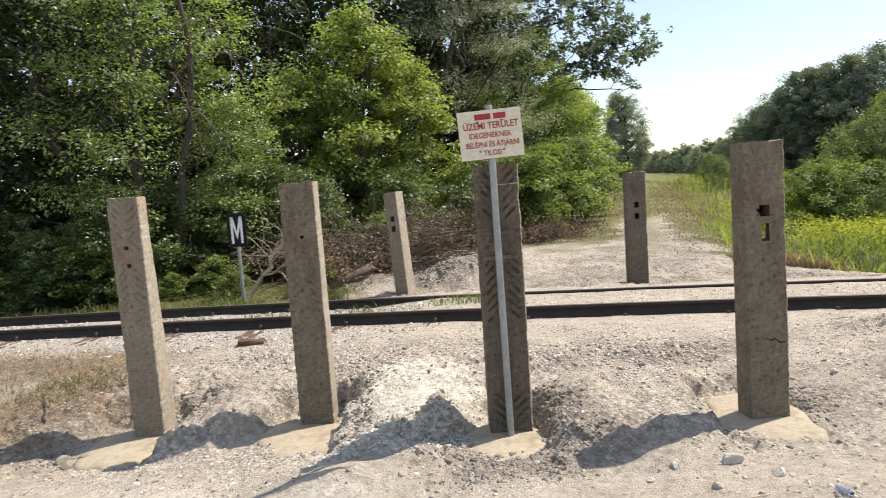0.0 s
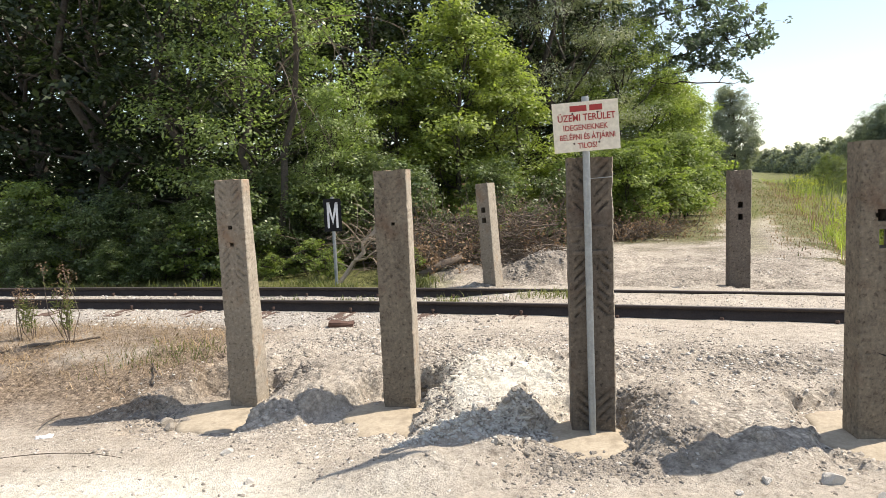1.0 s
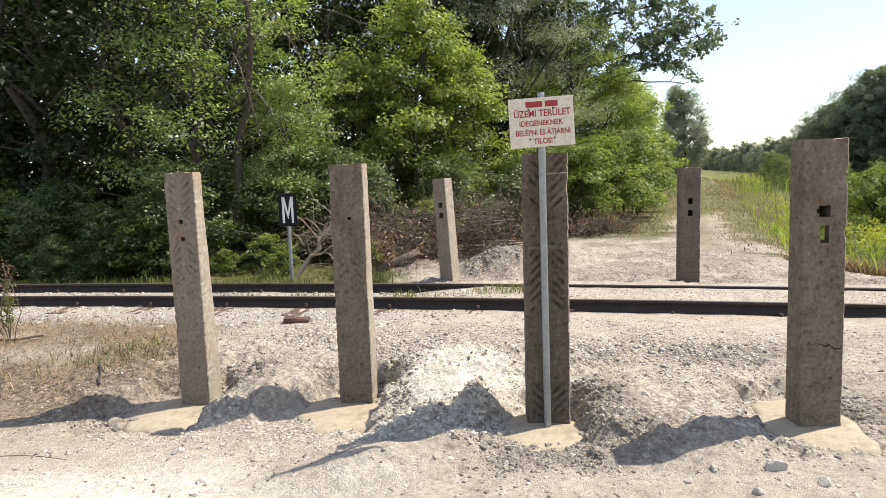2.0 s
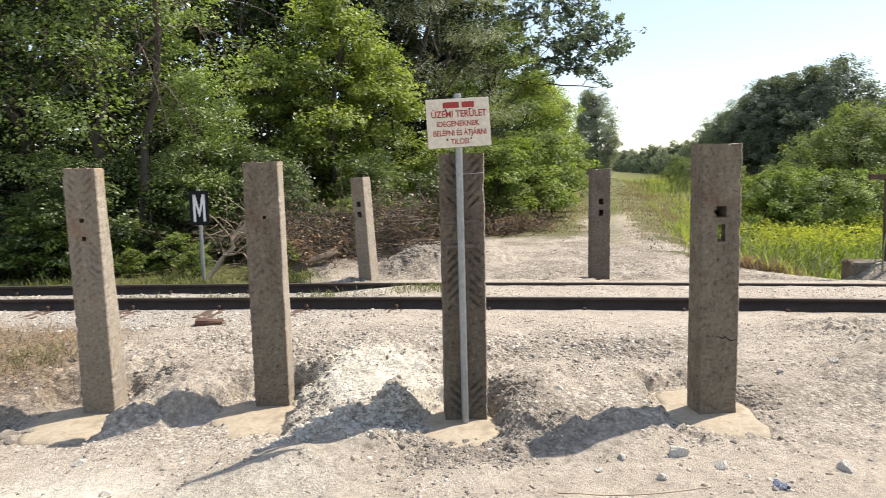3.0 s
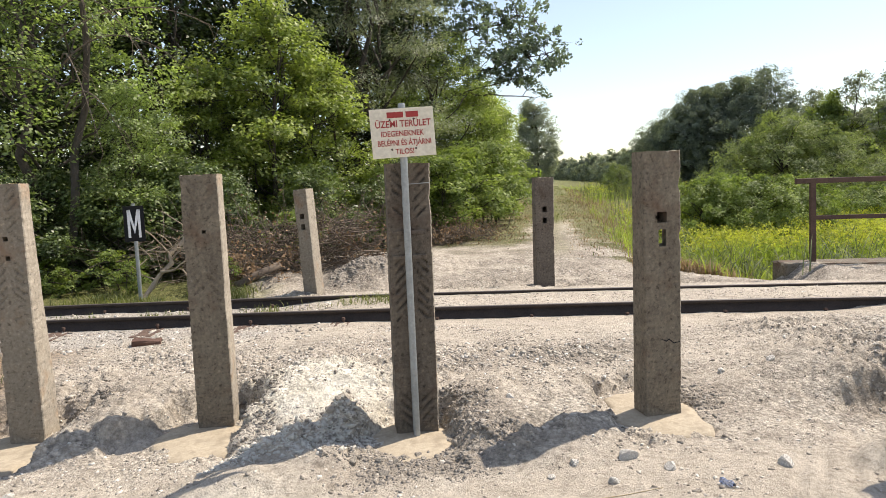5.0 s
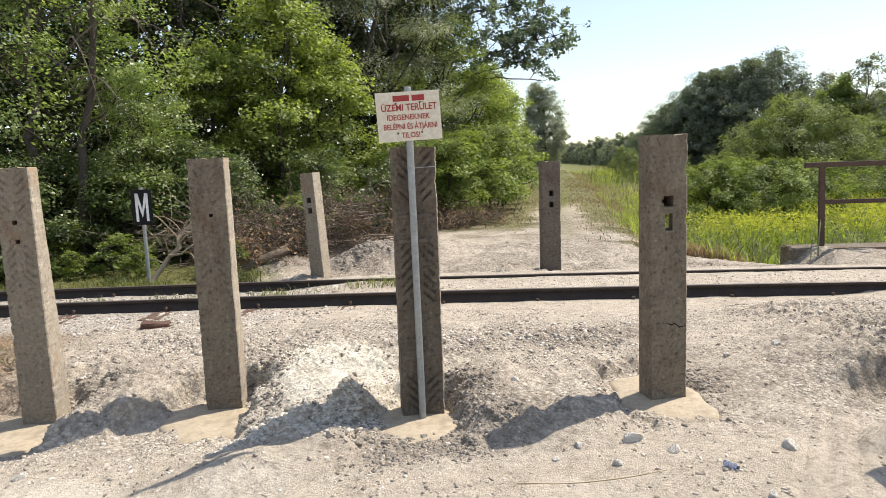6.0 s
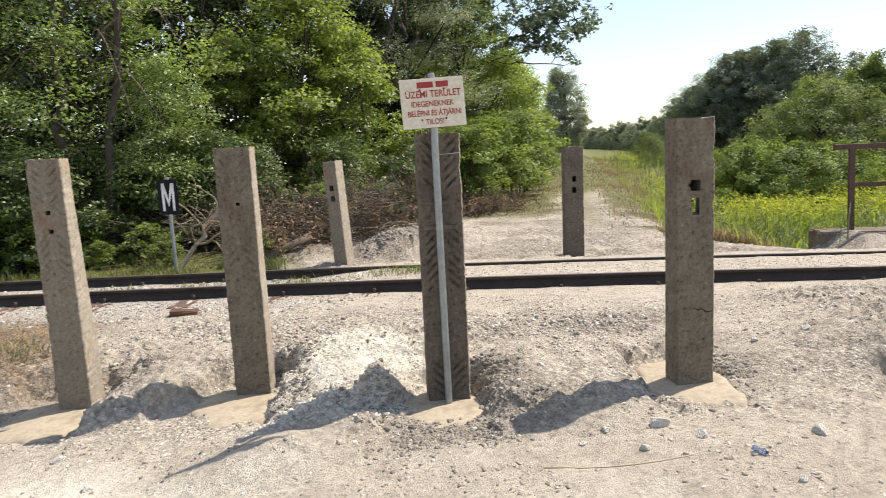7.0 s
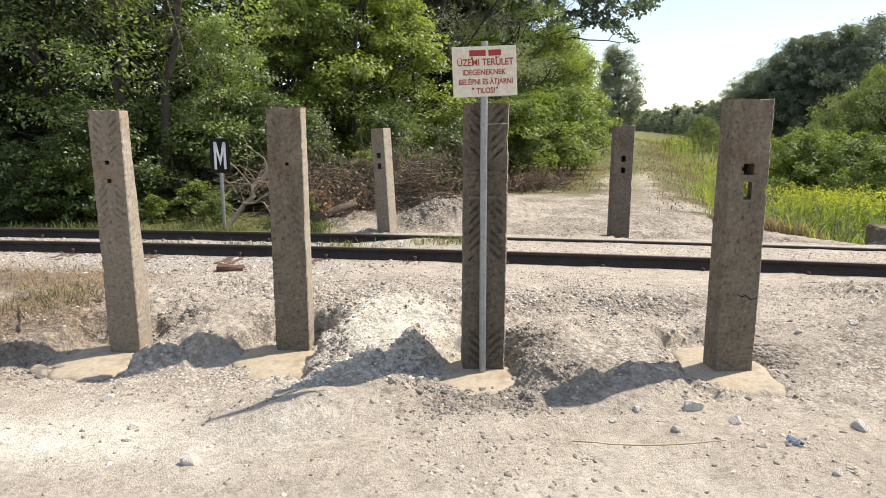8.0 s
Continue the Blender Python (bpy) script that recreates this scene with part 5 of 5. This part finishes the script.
tagged(new("meadow_grass", mesh_np("meadow_grass", V, F, M_WEED)), "lush green meadow grass", "grass", kind="stuff")


p = np.concatenate([scatter(5000, 3.5, 30, 8.4, 60, lambda x, y: meadow_mask(x, y) * (1 - step(2.0, 4.5, beside_path(x, y))), rng), scatter(2600, 3.4, 6.0, 7.8, 10.5, lambda x, y: meadow_mask(x, y) * (1 - step(4.6, 5.6, x)), rng)])
V, F = blades(p, 0.24, 0.014, 0.9, rng)
tagged(new("meadow_straw", mesh_np("meadow_straw", V, F, M_STRAW)), "dry seeding grass at the meadow's edge", "dry grass", kind="stuff")


def goldenrod(name, xy, rng, h=0.75, bloom=6):
    n = len(xy)
    V1, F1 = blades(xy, h, 0.02, 0.15, rng)
    hs = h * rng.uniform(0.75, 1.1, n)
    z0 = ground_z(xy[:, 0], xy[:, 1])
    tips = np.stack([xy[:, 0], xy[:, 1], z0 + hs], -1)
    mids = tips - np.array([0, 0, 1]) * (hs * rng.uniform(0.25, 0.6, n))[:, None]
    ob = new(name)
    Vl, Fl = leaves(mids, 0.17, 9, 0.12, 0.24, rng, -0.3, 1.6)
    V, F = join([(V1, F1), (Vl, Fl)])
    part("stems_and_leaves", mesh_np("stems_and_leaves", V, F, M_WEED), None, ob)
    Vf, Ff = leaves(tips, 0.12, bloom * 2, 0.055, 0.5, rng, -0.2, 0.8)
    part("flower_plumes", mesh_np("flower_plumes", Vf, Ff, M_GOLD), None, ob)
    return tagged(ob, "yellow-flowering goldenrod stand in the meadow", "goldenrod", kind="stuff")


p = scatter(2600, 4.5, 16, 9.5, 20, lambda x, y: meadow_mask(x, y) * step(1.7, 2.8, beside_path(x, y)) * step(9.5, 10.5, y + 0.25 * (x - 5)) * (0.3 + 0.7 * step(-0.3, 0.3, vnoise(x, y, 1.8, 33))), rng)
goldenrod("goldenrod", p, rng, 0.66)
p = scatter(2600, 8, 30, 18, 52, lambda x, y: meadow_mask(x, y) * step(0.6, 1.8, beside_path(x, y) - 1.2) * step(-0.2, 0.3, vnoise(x, y, 4, 34)), rng)
goldenrod("goldenrod", p, rng, 0.85, 5)

p = scatter(2200, -1, 20, 9.5, 50, lambda x, y: step(0.35, 0.7, np.abs(beside_path(x, y))) * (1 - step(1.4, 2.4, np.abs(beside_path(x, y)))) * step(12.5, 15.0, y + 2.2 * (x > 3.6)), rng)
p = np.concatenate([p, scatter(7000, 3, 32, 17.5, 80, lambda x, y: (np.abs(beside_path(x, y)) < 1.2) * step(17, 20, y), rng)])
V, F = blades(p, 0.08, 0.018, 1.3, rng)
tagged(new("path_grass", mesh_np("path_grass", V, F, M_GRASS)), "pale grass beside the field path", "grass", kind="stuff")
p = scatter(9000, -1, 18, 9.5, 42, lambda x, y: step(0.2, 0.6, np.abs(beside_path(x, y))) * (1 - step(1.2, 2.2, np.abs(beside_path(x, y)))) * step(12.5, 15.0, y + 2.2 * (x > 3.6)), rng)
V, F = blades(p, 0.075, 0.014, 1.3, rng)
tagged(new("path_straw", mesh_np("path_straw", V, F, M_STRAW)), "dry straw-coloured grass beside the field path", "dry grass", kind="stuff")
p = scatter(1500, -12, -0.9, 7.6, 9.0, lambda x, y: (0.25 + 0.75 * step(-5.0, -3.6, x)) * step(-0.2, 0.5, vnoise(x, y, 0.5, 37)) * step(1.05, 1.3, across(x, y)) * step(-0.6, -1.3, x + 0.3 * vnoise(x, y, 0.6, 35)), rng)
V, F = blades(p, 0.15, 0.012, 1.1, rng)
tagged(new("verge_grass", mesh_np("verge_grass", V, F, M_GRASS)), "yellowish grass verge between track and wood", "grass", kind="stuff")
p = scatter(700, -4.5, 0.6, 6.3, 7.2, lambda x, y: (across(x, y) > 0.35) * (across(x, y) < 0.76) * step(0.1, 0.5, vnoise(x, y, 0.5, 36)), rng)
V, F = blades(p, 0.10, 0.007, 0.9, rng)
tagged(new("track_weeds", mesh_np("track_weeds", V, F, M_GRASS)), "thin weeds growing between the rails", "weeds", kind="stuff")
p = scatter(4200, -9, -2.2, 3.6, 6.4, lambda x, y: step(-2.3, -3.2, x + 0.4 * vnoise(x, y, 0.7, 38)) * step(-2.6, -2.0, across(x, y)) * (1 - step(-0.7, -0.4, across(x, y))), rng)
V, F = blades(p, 0.16, 0.005, 0.5, rng, None, 1.25)
tagged(new("dry_straw", mesh_np("dry_straw", V, F, M_STRAW)), "trampled dry straw on the slope below the track", "straw", kind="stuff")
p = scatter(320, -4.0, -2.2, 4.3, 5.7, lambda x, y: np.exp(-(((x + 3.0) / 0.4) ** 2) - ((y - 5.0) / 0.32) ** 2), rng)
V, F = blades(p, 0.10, 0.006, 1.0, rng)
tagged(new("grass_tuft", mesh_np("grass_tuft", V, F, M_GRASS)), "small green tuft of grass on the slope", "grass", kind="stuff")


def tall_weed(x, y, h, seed):
    rng = np.random.default_rng(seed)
    ob = new("tall_weed")
    pieces, tips, mids = [], [], []
    for _ in range(7):
        b = np.array([rng.normal() * 0.07, rng.normal() * 0.06, h * rng.uniform(0.65, 1.05)])
        pieces.append(limb((rng.normal() * 0.03, rng.normal() * 0.03, -0.03), b, 0.004, 0.002, rng, 0.05, 5, 4))
        tips.append(b)
        mids += [b * f for f in (0.35, 0.5, 0.65, 0.8)]
    V, F = join(pieces)
    part("stems", mesh_np("stems", V, F, M_TWIG), None, ob)
    V, F = leaves(np.array(mids), 0.06, 12, 0.06, 0.16, rng, -0.5, 1.3)
    part("foliage", mesh_np("foliage", V, F, M_GRASS), None, ob)
    for tip in tips:
        V, F = leaves(np.array([tip]), 0.06, 26, 0.022, 0.6, rng, 0, 1.2)
        part("seed_head", mesh_np("seed_head", V, F, M_LEAF_DEAD), None, ob)
    ob.matrix_basis = pose(x, y, ground_at(x, y))
    return tagged(ob, "tall green weed with brownish seed heads by the track", "weed")


tall_weed(-4.25, 5.35, 0.72, 71)
tall_weed(-4.85, 5.6, 0.55, 72)


# ---- stones ----
def stone_mesh(seed, sx=1.0, sy=0.9, sz=0.8, sub=3):
    bm = bmesh.new()
    bmesh.ops.create_icosphere(bm, subdivisions=sub, radius=1.0)
    for v in bm.verts:
        q = 1 + 0.38 * noise.noise(v.co * 1.1 + Vector((seed, seed * 2, 0))) + 0.10 * noise.noise(v.co * 3.0 + Vector((seed, 0, 5)))
        v.co = v.co * q
    r = random.Random(seed)
    for _ in range(9):
        d = Vector((r.gauss(0, 1), r.gauss(0, 1), r.gauss(0, 1))).normalized()
        lim = r.uniform(0.58, 0.88)
        for v in bm.verts:
            over = v.co.dot(d) - lim
            if over > 0:
                v.co -= d * over
    for v in bm.verts:
        v.co = Vector((v.co.x * sx, v.co.y * sy, v.co.z * sz)) * 1.12
    return bm_mesh("stone", bm, M_STONE)


def stone(x, y, r, seed, label, turn=0.0, material=None):
    ob = new("stone", stone_mesh(seed))
    if material:
        ob.data.materials[0] = material
    ob.matrix_world = pose(x, y, ground_at(x, y) + r * 0.12, 0, 0, turn) @ Matrix.Scale(r * 0.82, 4)
    return tagged(ob, label, "stone", "loose stones")


M_CLOD = surface("dry_clod", (0.25, 0.218, 0.178), (0.43, 0.385, 0.32), 10.0, 60.0, 0.95, 0, 0.6, 0.008)
M_LIME = surface("lime_lump", (0.46, 0.43, 0.37), (0.70, 0.66, 0.58), 14.0, 70.0, 0.95, 0, 0.6, 0.008)
M_CLOD_GREY = surface("grey_clod", (0.17, 0.148, 0.122), (0.36, 0.325, 0.28), 10.0, 60.0, 0.95, 0, 0.6, 0.008)
for n, (x, y, r) in enumerate([(1.29, 2.98, 0.052), (1.43, 2.82, 0.038), (1.97, 2.75, 0.045), (2.70, 3.94, 0.036), (2.34, 3.92, 0.028), (-2.46, 3.92, 0.055), (-2.38, 3.84, 0.05), (-2.33, 3.96, 0.04),
                               (-1.75, 3.35, 0.04), (-1.45, 2.98, 0.035), (-1.05, 2.62, 0.05), (-2.0, 2.68, 0.04), (1.0, 2.95, 0.026), (0.86, 2.86, 0.022), (-3.35, 3.45, 0.04), (0.85, 3.62, 0.03), (1.12, 2.75, 0.03), (1.62, 2.35, 0.028)]):
    if x < -2.3 and y > 3.8:
        stone(x, y, r, n * 3 + 1, "grey-brown lump of dug earth beside a footing", n * 47, M_CLOD)
    else:
        stone(x, y, r, n * 3 + 1, "pale angular stone lying on the dusty ground", n * 47)


rng = np.random.default_rng(78)
for n in range(26):
    x, y = (rng.normal(-0.28, 0.20), rng.normal(3.60, 0.10)) if n < 16 else (rng.normal(0.05, 0.25), rng.normal(3.22, 0.06))
    stone(x, y, rng.uniform(0.014, 0.036), 100 + n * 3, "grey-white lump of lime and earth on the spoil heap" if n < 16 else "grey clod of dug earth beside a footing", n * 61, M_CLOD)


def off_heap(x, y):
    """Less on the powdery lime heap."""
    return 1 - 0.8 * np.exp(-(((x + 0.25) / 0.4) ** 2) - ((y - 4.15) / 0.45) ** 2)


def gravel(name, label, n, x0, x1, y0, y1, keep, r0, r1, seed, material=None):
    """Many small angular stones in one mesh."""
    rng = np.random.default_rng(seed)
    half = np.array([(-1, -1, -1), (1, -1, -1), (1, 1, -1), (-1, 1, -1), (-1, -1, 1), (1, -1, 1), (1, 1, 1), (-1, 1, 1)], float) * 0.72
    tri = np.array([(0, 2, 1), (0, 3, 2), (4, 5, 6), (4, 6, 7), (0, 1, 5), (0, 5, 4), (1, 2, 6), (1, 6, 5), (2, 3, 7), (2, 7, 6), (3, 0, 4), (3, 4, 7)])
    p = scatter(n, x0, x1, y0, y1, keep, rng)
    r = r0 + (r1 - r0) * rng.random(n) ** 3
    z = ground_z(p[:, 0], p[:, 1])
    ang = rng.uniform(0, 6.283, n)
    c, s = np.cos(ang), np.sin(ang)
    shape = rng.uniform(0.55, 1.1, (n, 1, 3)) * np.array([1, 0.85, 0.6])
    v = (half[None] + 0.30 * rng.normal(size=(n, len(half), 3)).clip(-1.3, 1.3)) * shape * r[:, None, None]
    tip = rng.uniform(-1.1, 1.1, n)[:, None]
    v = np.stack([v[..., 0], v[..., 1] * np.cos(tip) - v[..., 2] * np.sin(tip), v[..., 1] * np.sin(tip) + v[..., 2] * np.cos(tip)], -1)
    x = v[..., 0] * c[:, None] - v[..., 1] * s[:, None] + p[:, :1]
    y = v[..., 0] * s[:, None] + v[..., 1] * c[:, None] + p[:, 1:]
    zz = v[..., 2] + z[:, None] - r[:, None] * 0.22
    V = np.stack([x, y, zz], -1).reshape(-1, 3)
    F = (np.arange(n)[:, None, None] * len(half) + tri[None]).reshape(-1, 3)
    return tagged(new(name, mesh_np(name, V, F, material or M_GRAVEL)), label, "gravel", kind="stuff")


def gravel_material():
    m, n, l, b = mat("crushed_stone")
    geo = n.new("ShaderNodeNewGeometry")
    col = ramp(n, l, geo.outputs["Random Per Island"], [(0.0, (0.15, 0.128, 0.104)), (0.35, (0.33, 0.29, 0.24)), (0.8, (0.54, 0.49, 0.42)), (1.0, (0.76, 0.73, 0.67))])
    l.new(mix(n, l, 0.3, col, ramp(n, l, noise_tex(n, l, 60.0), [(0.3, (0.18, 0.16, 0.14)), (0.7, (0.5, 0.46, 0.4))])), b.inputs["Base Color"])
    b.inputs["Roughness"].default_value = 0.95
    b.inputs["Specular IOR Level"].default_value = 0.15
    return m


M_GRAVEL = gravel_material()
gravel("ballast_stones", "pale crushed ballast stones beside the rails", 5200, -9, -0.2, 5.6, 8.0, lambda x, y: (across(x, y) > -0.85) * (across(x, y) < 0.75) * step(0.2, -0.9, x), 0.012, 0.036, 81)
gravel("gravel", "loose grey gravel on the bank below the track", 24000, -3.4, 6.0, 3.0, 6.4, lambda x, y: step(-3.2, -2.4, across(x, y)) * (0.12 + 0.88 * step(-2.7, -1.7, x)) * (1 - step(-0.35, -0.1, across(x, y))) * (0.10 + 0.90 * step(-0.1, 0.5, vnoise(x, y, 0.6, 41) + 0.6 * vnoise(x, y, 0.2, 42))) * (1 - 0.75 * np.exp(-(((x - 2.5) / 0.7) ** 4))) * off_pads(x, y) * off_heap(x, y), 0.003, 0.017, 82)
gravel("crushed_stones", "grey-white crushed stones strewn in drifts along the bank", 4600, -2.6, 6.0, 3.6, 6.4, lambda x, y: np.exp(-(((across(x, y) + 1.35 + 0.25 * vnoise(x, y, 0.9, 48)) / 0.28) ** 2)) * (0.15 + 0.85 * step(-0.2, 0.4, vnoise(x, y, 0.5, 47))) * (1 - 0.8 * sandy_zone(x, y)) * off_pads(x, y), 0.006, 0.030, 90)
gravel("earth_clods", "grey-beige earth clods and rubble round the diggings", 8500, -3.0, 4.3, 2.9, 4.7, lambda x, y: step(-3.4, -2.9, across(x, y)) * (0.15 + 0.85 * step(0.0, 0.5, vnoise(x, y, 0.4, 43) + 0.4 * vnoise(x, y, 0.15, 46))) * (1 - 0.85 * np.exp(-(((x - 2.45) / 0.6) ** 4))) * off_pads(x, y) * off_heap(x, y) * (1 - 0.85 * np.exp(-(((x + 1.4) / 0.3) ** 2) - ((y - 3.85) / 0.3) ** 2)), 0.003, 0.017, 83)
gravel("gravel", "scattered pebbles on the dusty ground", 7500, -4.5, 5.0, 1.6, 3.4, lambda x, y: (0.15 + 0.85 * step(0.0, 0.5, vnoise(x, y, 0.5, 44))) * off_pads(x, y), 0.002, 0.020, 84)
gravel("gravel", "gravel packed between the rails of the crossing", 6000, -1.2, 9.0, 5.2, 7.6, lambda x, y: ((across(x, y) > 0.05) * (across(x, y) < 0.76)) * 1.0, 0.004, 0.018, 85)
gravel("gravel", "clods and gravel on the earth beyond the track", 4500, -1.8, 6.0, 7.0, 13.0, lambda x, y: step(0.95, 1.3, across(x, y)) * (1 - meadow_mask(x, y)) * (0.2 + 0.8 * step(0.0, 0.5, vnoise(x, y, 0.8, 45))), 0.005, 0.028, 86)


def near_spots(spots, a, e):
    return lambda x, y: np.maximum.reduce([np.exp(-(((x - u) / a) ** 2) - ((y - w) / e) ** 2) for u, w in spots])


gravel("rubble", "grey-brown rubble of dug earth heaped beside the posts", 5600, -2.9, 4.2, 2.9, 4.8, near_spots([(-1.74, 4.4), (-0.62, 4.25), (-0.62, 3.85), (0.58, 3.7), (0.60, 3.45), (0.66, 3.25), (0.05, 3.12), (0.45, 3.1), (2.0, 3.62), (0.25, 3.12), (-2.6, 4.0), (-0.1, 3.4), (3.3, 3.3)], 0.11, 0.18), 0.004, 0.022, 87, M_CLOD_GREY)
gravel("rubble", "whitish lumps of lime and mortar below the heap", 1500, -0.9, 0.2, 3.0, 3.9, near_spots([(-0.45, 3.42), (-0.12, 3.50), (-0.62, 3.36), (-0.3, 3.4)], 0.16, 0.10), 0.005, 0.026, 88, M_LIME)

gravel("rubble", "grey earth clods heaped beside the leaning post", 1000, -0.6, 1.6, 8.6, 11.2, near_spots([(-0.05, 9.1), (0.15, 9.3), (0.45, 9.4), (0.8, 10.4), (0.0, 10.6)], 0.22, 0.2), 0.010, 0.048, 89, M_CLOD_GREY)


# ---- litter ----
def crushed_bottle():
    bm = bmesh.new()
    cyl_bm(bm, 0.026, 0.030, 0.0, 0.02, 14)
    cyl_bm(bm, 0.030, 0.022, 0.02, 0.06, 14, cap=False)
    cyl_bm(bm, 0.022, 0.031, 0.06, 0.10, 14, cap=False)
    cyl_bm(bm, 0.031, 0.012, 0.10, 0.13, 14)
    for v in bm.verts:
        v.co += Vector((noise.noise(v.co * 40), noise.noise(v.co * 43 + Vector((3, 0, 0))), 0)) * 0.008
    ob = new("crushed_bottle")
    m, n, l, b = mat("blue_clear_plastic")
    b.inputs["Base Color"].default_value = (0.55, 0.62, 0.80, 1)
    b.inputs["Transmission Weight"].default_value = 0.75
    b.inputs["Roughness"].default_value = 0.08
    part("body", smooth(bm_mesh("body", bm, m)), None, ob)
    bm = bmesh.new()
    cyl_bm(bm, 0.014, 0.014, 0.128, 0.142, 12)
    part("cap", bm, plain("dark_plastic", (0.03, 0.04, 0.07), 0.4), ob)
    ob.matrix_world = pose(1.57, 2.63, ground_at(1.57, 2.63) + 0.013, 88, 0, 25) @ Matrix.Scale(0.5, 4)
    return tagged(ob, "crushed clear bluish plastic bottle on the dust", "bottle")


crushed_bottle()


def stick(x0, y0, x1, y1, r, seed, lift=0.02, material=None):
    rng = np.random.default_rng(seed)
    side = rng.normal() * 0.04
    pts = []
    for t in np.linspace(0, 1, 9):
        x, y = x0 + (x1 - x0) * t + side * (y1 - y0) * math.sin(3.14 * t), y0 + (y1 - y0) * t - side * (x1 - x0) * math.sin(3.14 * t)
        pts.append((x, y, ground_at(x, y) + r * 0.7 + lift * t))
    v, f = tube(pts, np.linspace(r, r * 0.5, 9), 6)
    return tagged(new("stick", smooth(mesh_np("stick", v, f, material or M_TWIG))), "thin dry stick lying on the ground", "stick", "sticks on the ground")


stick(-3.05, 4.75, -2.72, 4.30, 0.010, 91, 0.05)
stick(-3.1, 3.25, -2.35, 3.28, 0.003, 92, 0.0)
stick(-3.25, 3.95, -3.15, 3.65, 0.007, 93, 0.04)
stick(0.62, 2.66, 1.30, 2.64, 0.0028, 94, 0.0, surface("straw_stalk", (0.44, 0.35, 0.20), (0.58, 0.48, 0.31), 8.0, 40.0, 0.8))
stick(2.2, 2.2, 2.55, 2.15, 0.012, 95, 0.0)
stick(-4.6, 5.2, -4.0, 5.45, 0.02, 96, 0.02)


offcut = new("timber_offcut", bm_mesh("timber_offcut", worn_box(-0.12, 0.12, -0.06, 0.06, 0.0, 0.05, 0.012, 0.006, 8, 2), surface("red_brown_timber", (0.07, 0.036, 0.026), (0.16, 0.088, 0.062), 9.0, 40.0, 0.9, 0, 0.6, 0.006)))
offcut.matrix_world = pose(-1.86, 6.0, ground_at(-1.86, 6.0) - 0.01, 0, 4, 8)
tagged(offcut, "red-brown broken piece of sleeper timber beside the rail", "timber")


def dead_tree():
    """A slim half-dead tree: bare branches arch over and droop before the leaves."""
    rng = np.random.default_rng(17)
    ob = new("dead_tree")
    v, f = limb((0, 0, -0.2), (0.25, 0.1, 5.6), 0.075, 0.03, rng, 0.03, 9, 8)
    part("trunk", smooth(mesh_np("trunk", v, f, M_BARK)), None, ob)
    for a, mid, e in (((0.1, 0, 3.2), (0.9, -0.3, 4.0), (1.9, -0.4, 3.1)), ((0.12, 0, 3.6), (1.2, -0.3, 4.3), (2.4, -0.5, 3.6)), ((0.1, 0, 2.6), (0.6, -0.5, 3.2), (1.1, -0.6, 2.0)),
                      ((0.15, 0, 4.0), (0.8, -0.3, 4.5), (1.5, -0.5, 2.9)), ((0.1, 0, 2.9), (-0.5, -0.4, 3.5), (-1.0, -0.5, 2.6)), ((0.1, 0, 3.3), (0.4, -0.5, 3.6), (0.8, -0.7, 1.9))):
        a, mid, e = (np.array(q) for q in (a, mid, e))
        pts = [a * (1 - t) ** 2 + 2 * mid * t * (1 - t) + e * t * t for t in np.linspace(0, 1, 9)]
        V, F = [tube(pts, np.linspace(0.012, 0.003, 9), 6)], []
        for k in range(10):
            p = pts[2 + k % 7]
            V.append(limb(p, p + np.array([rng.normal() * 0.25, rng.normal() * 0.15, -rng.uniform(0.15, 0.6)]), 0.004, 0.0015, rng, 0.15, 4, 4))
        vv, ff = join(V)
        part("bare_branch", smooth(mesh_np("bare_branch", vv, ff, M_TWIG)), None, ob)
    ob.matrix_basis = pose(-4.15, 10.35, 0.0)
    return tagged(ob, "half-dead tree with bare drooping branches at the wood's edge", "tree")


dead_tree()


def roots():
    rng = np.random.default_rng(5)
    ob = new("exposed_roots")
    for n in range(7):
        a = np.array([3.80 + 0.03 * n, 3.58 - 0.03 * n, ground_at(3.80 + 0.03 * n, 3.66 - 0.03 * n) - 0.01])
        b = a + np.array([rng.normal() * 0.04, -rng.uniform(0.04, 0.1), -rng.uniform(0.10, 0.22)])
        v, f = limb(a, b, 0.006, 0.002, rng, 0.18, 6, 5)
        part("root", smooth(mesh_np("root", v, f, M_TIE)), None, ob)
    return tagged(ob, "brown roots laid bare in the side of the digging", "roots")


roots()


def scrap():
    rng = np.random.default_rng(3)
    n = 7
    V = [(0.09 * (i / (n - 1) - 0.5) * 2, 0.05 * (j / (n - 1) - 0.5) * 2, 0.012 + 0.012 * rng.normal()) for j in range(n) for i in range(n)]
    F = [(j * n + i, j * n + i + 1, (j + 1) * n + i + 1, (j + 1) * n + i) for j in range(n - 1) for i in range(n - 1)]
    ob = new("paper_scrap", mesh_np("paper_scrap", V, F, M_WHITE))
    mod = ob.modifiers.new("thick", "SOLIDIFY")
    mod.thickness = 0.002
    ob.matrix_basis = pose(-3.05, 3.55, ground_at(-3.05, 3.55), 0, 0, 20) @ Matrix.Scale(0.55, 4)
    return tagged(ob, "crumpled white scrap of paper on the dust", "litter")


scrap()
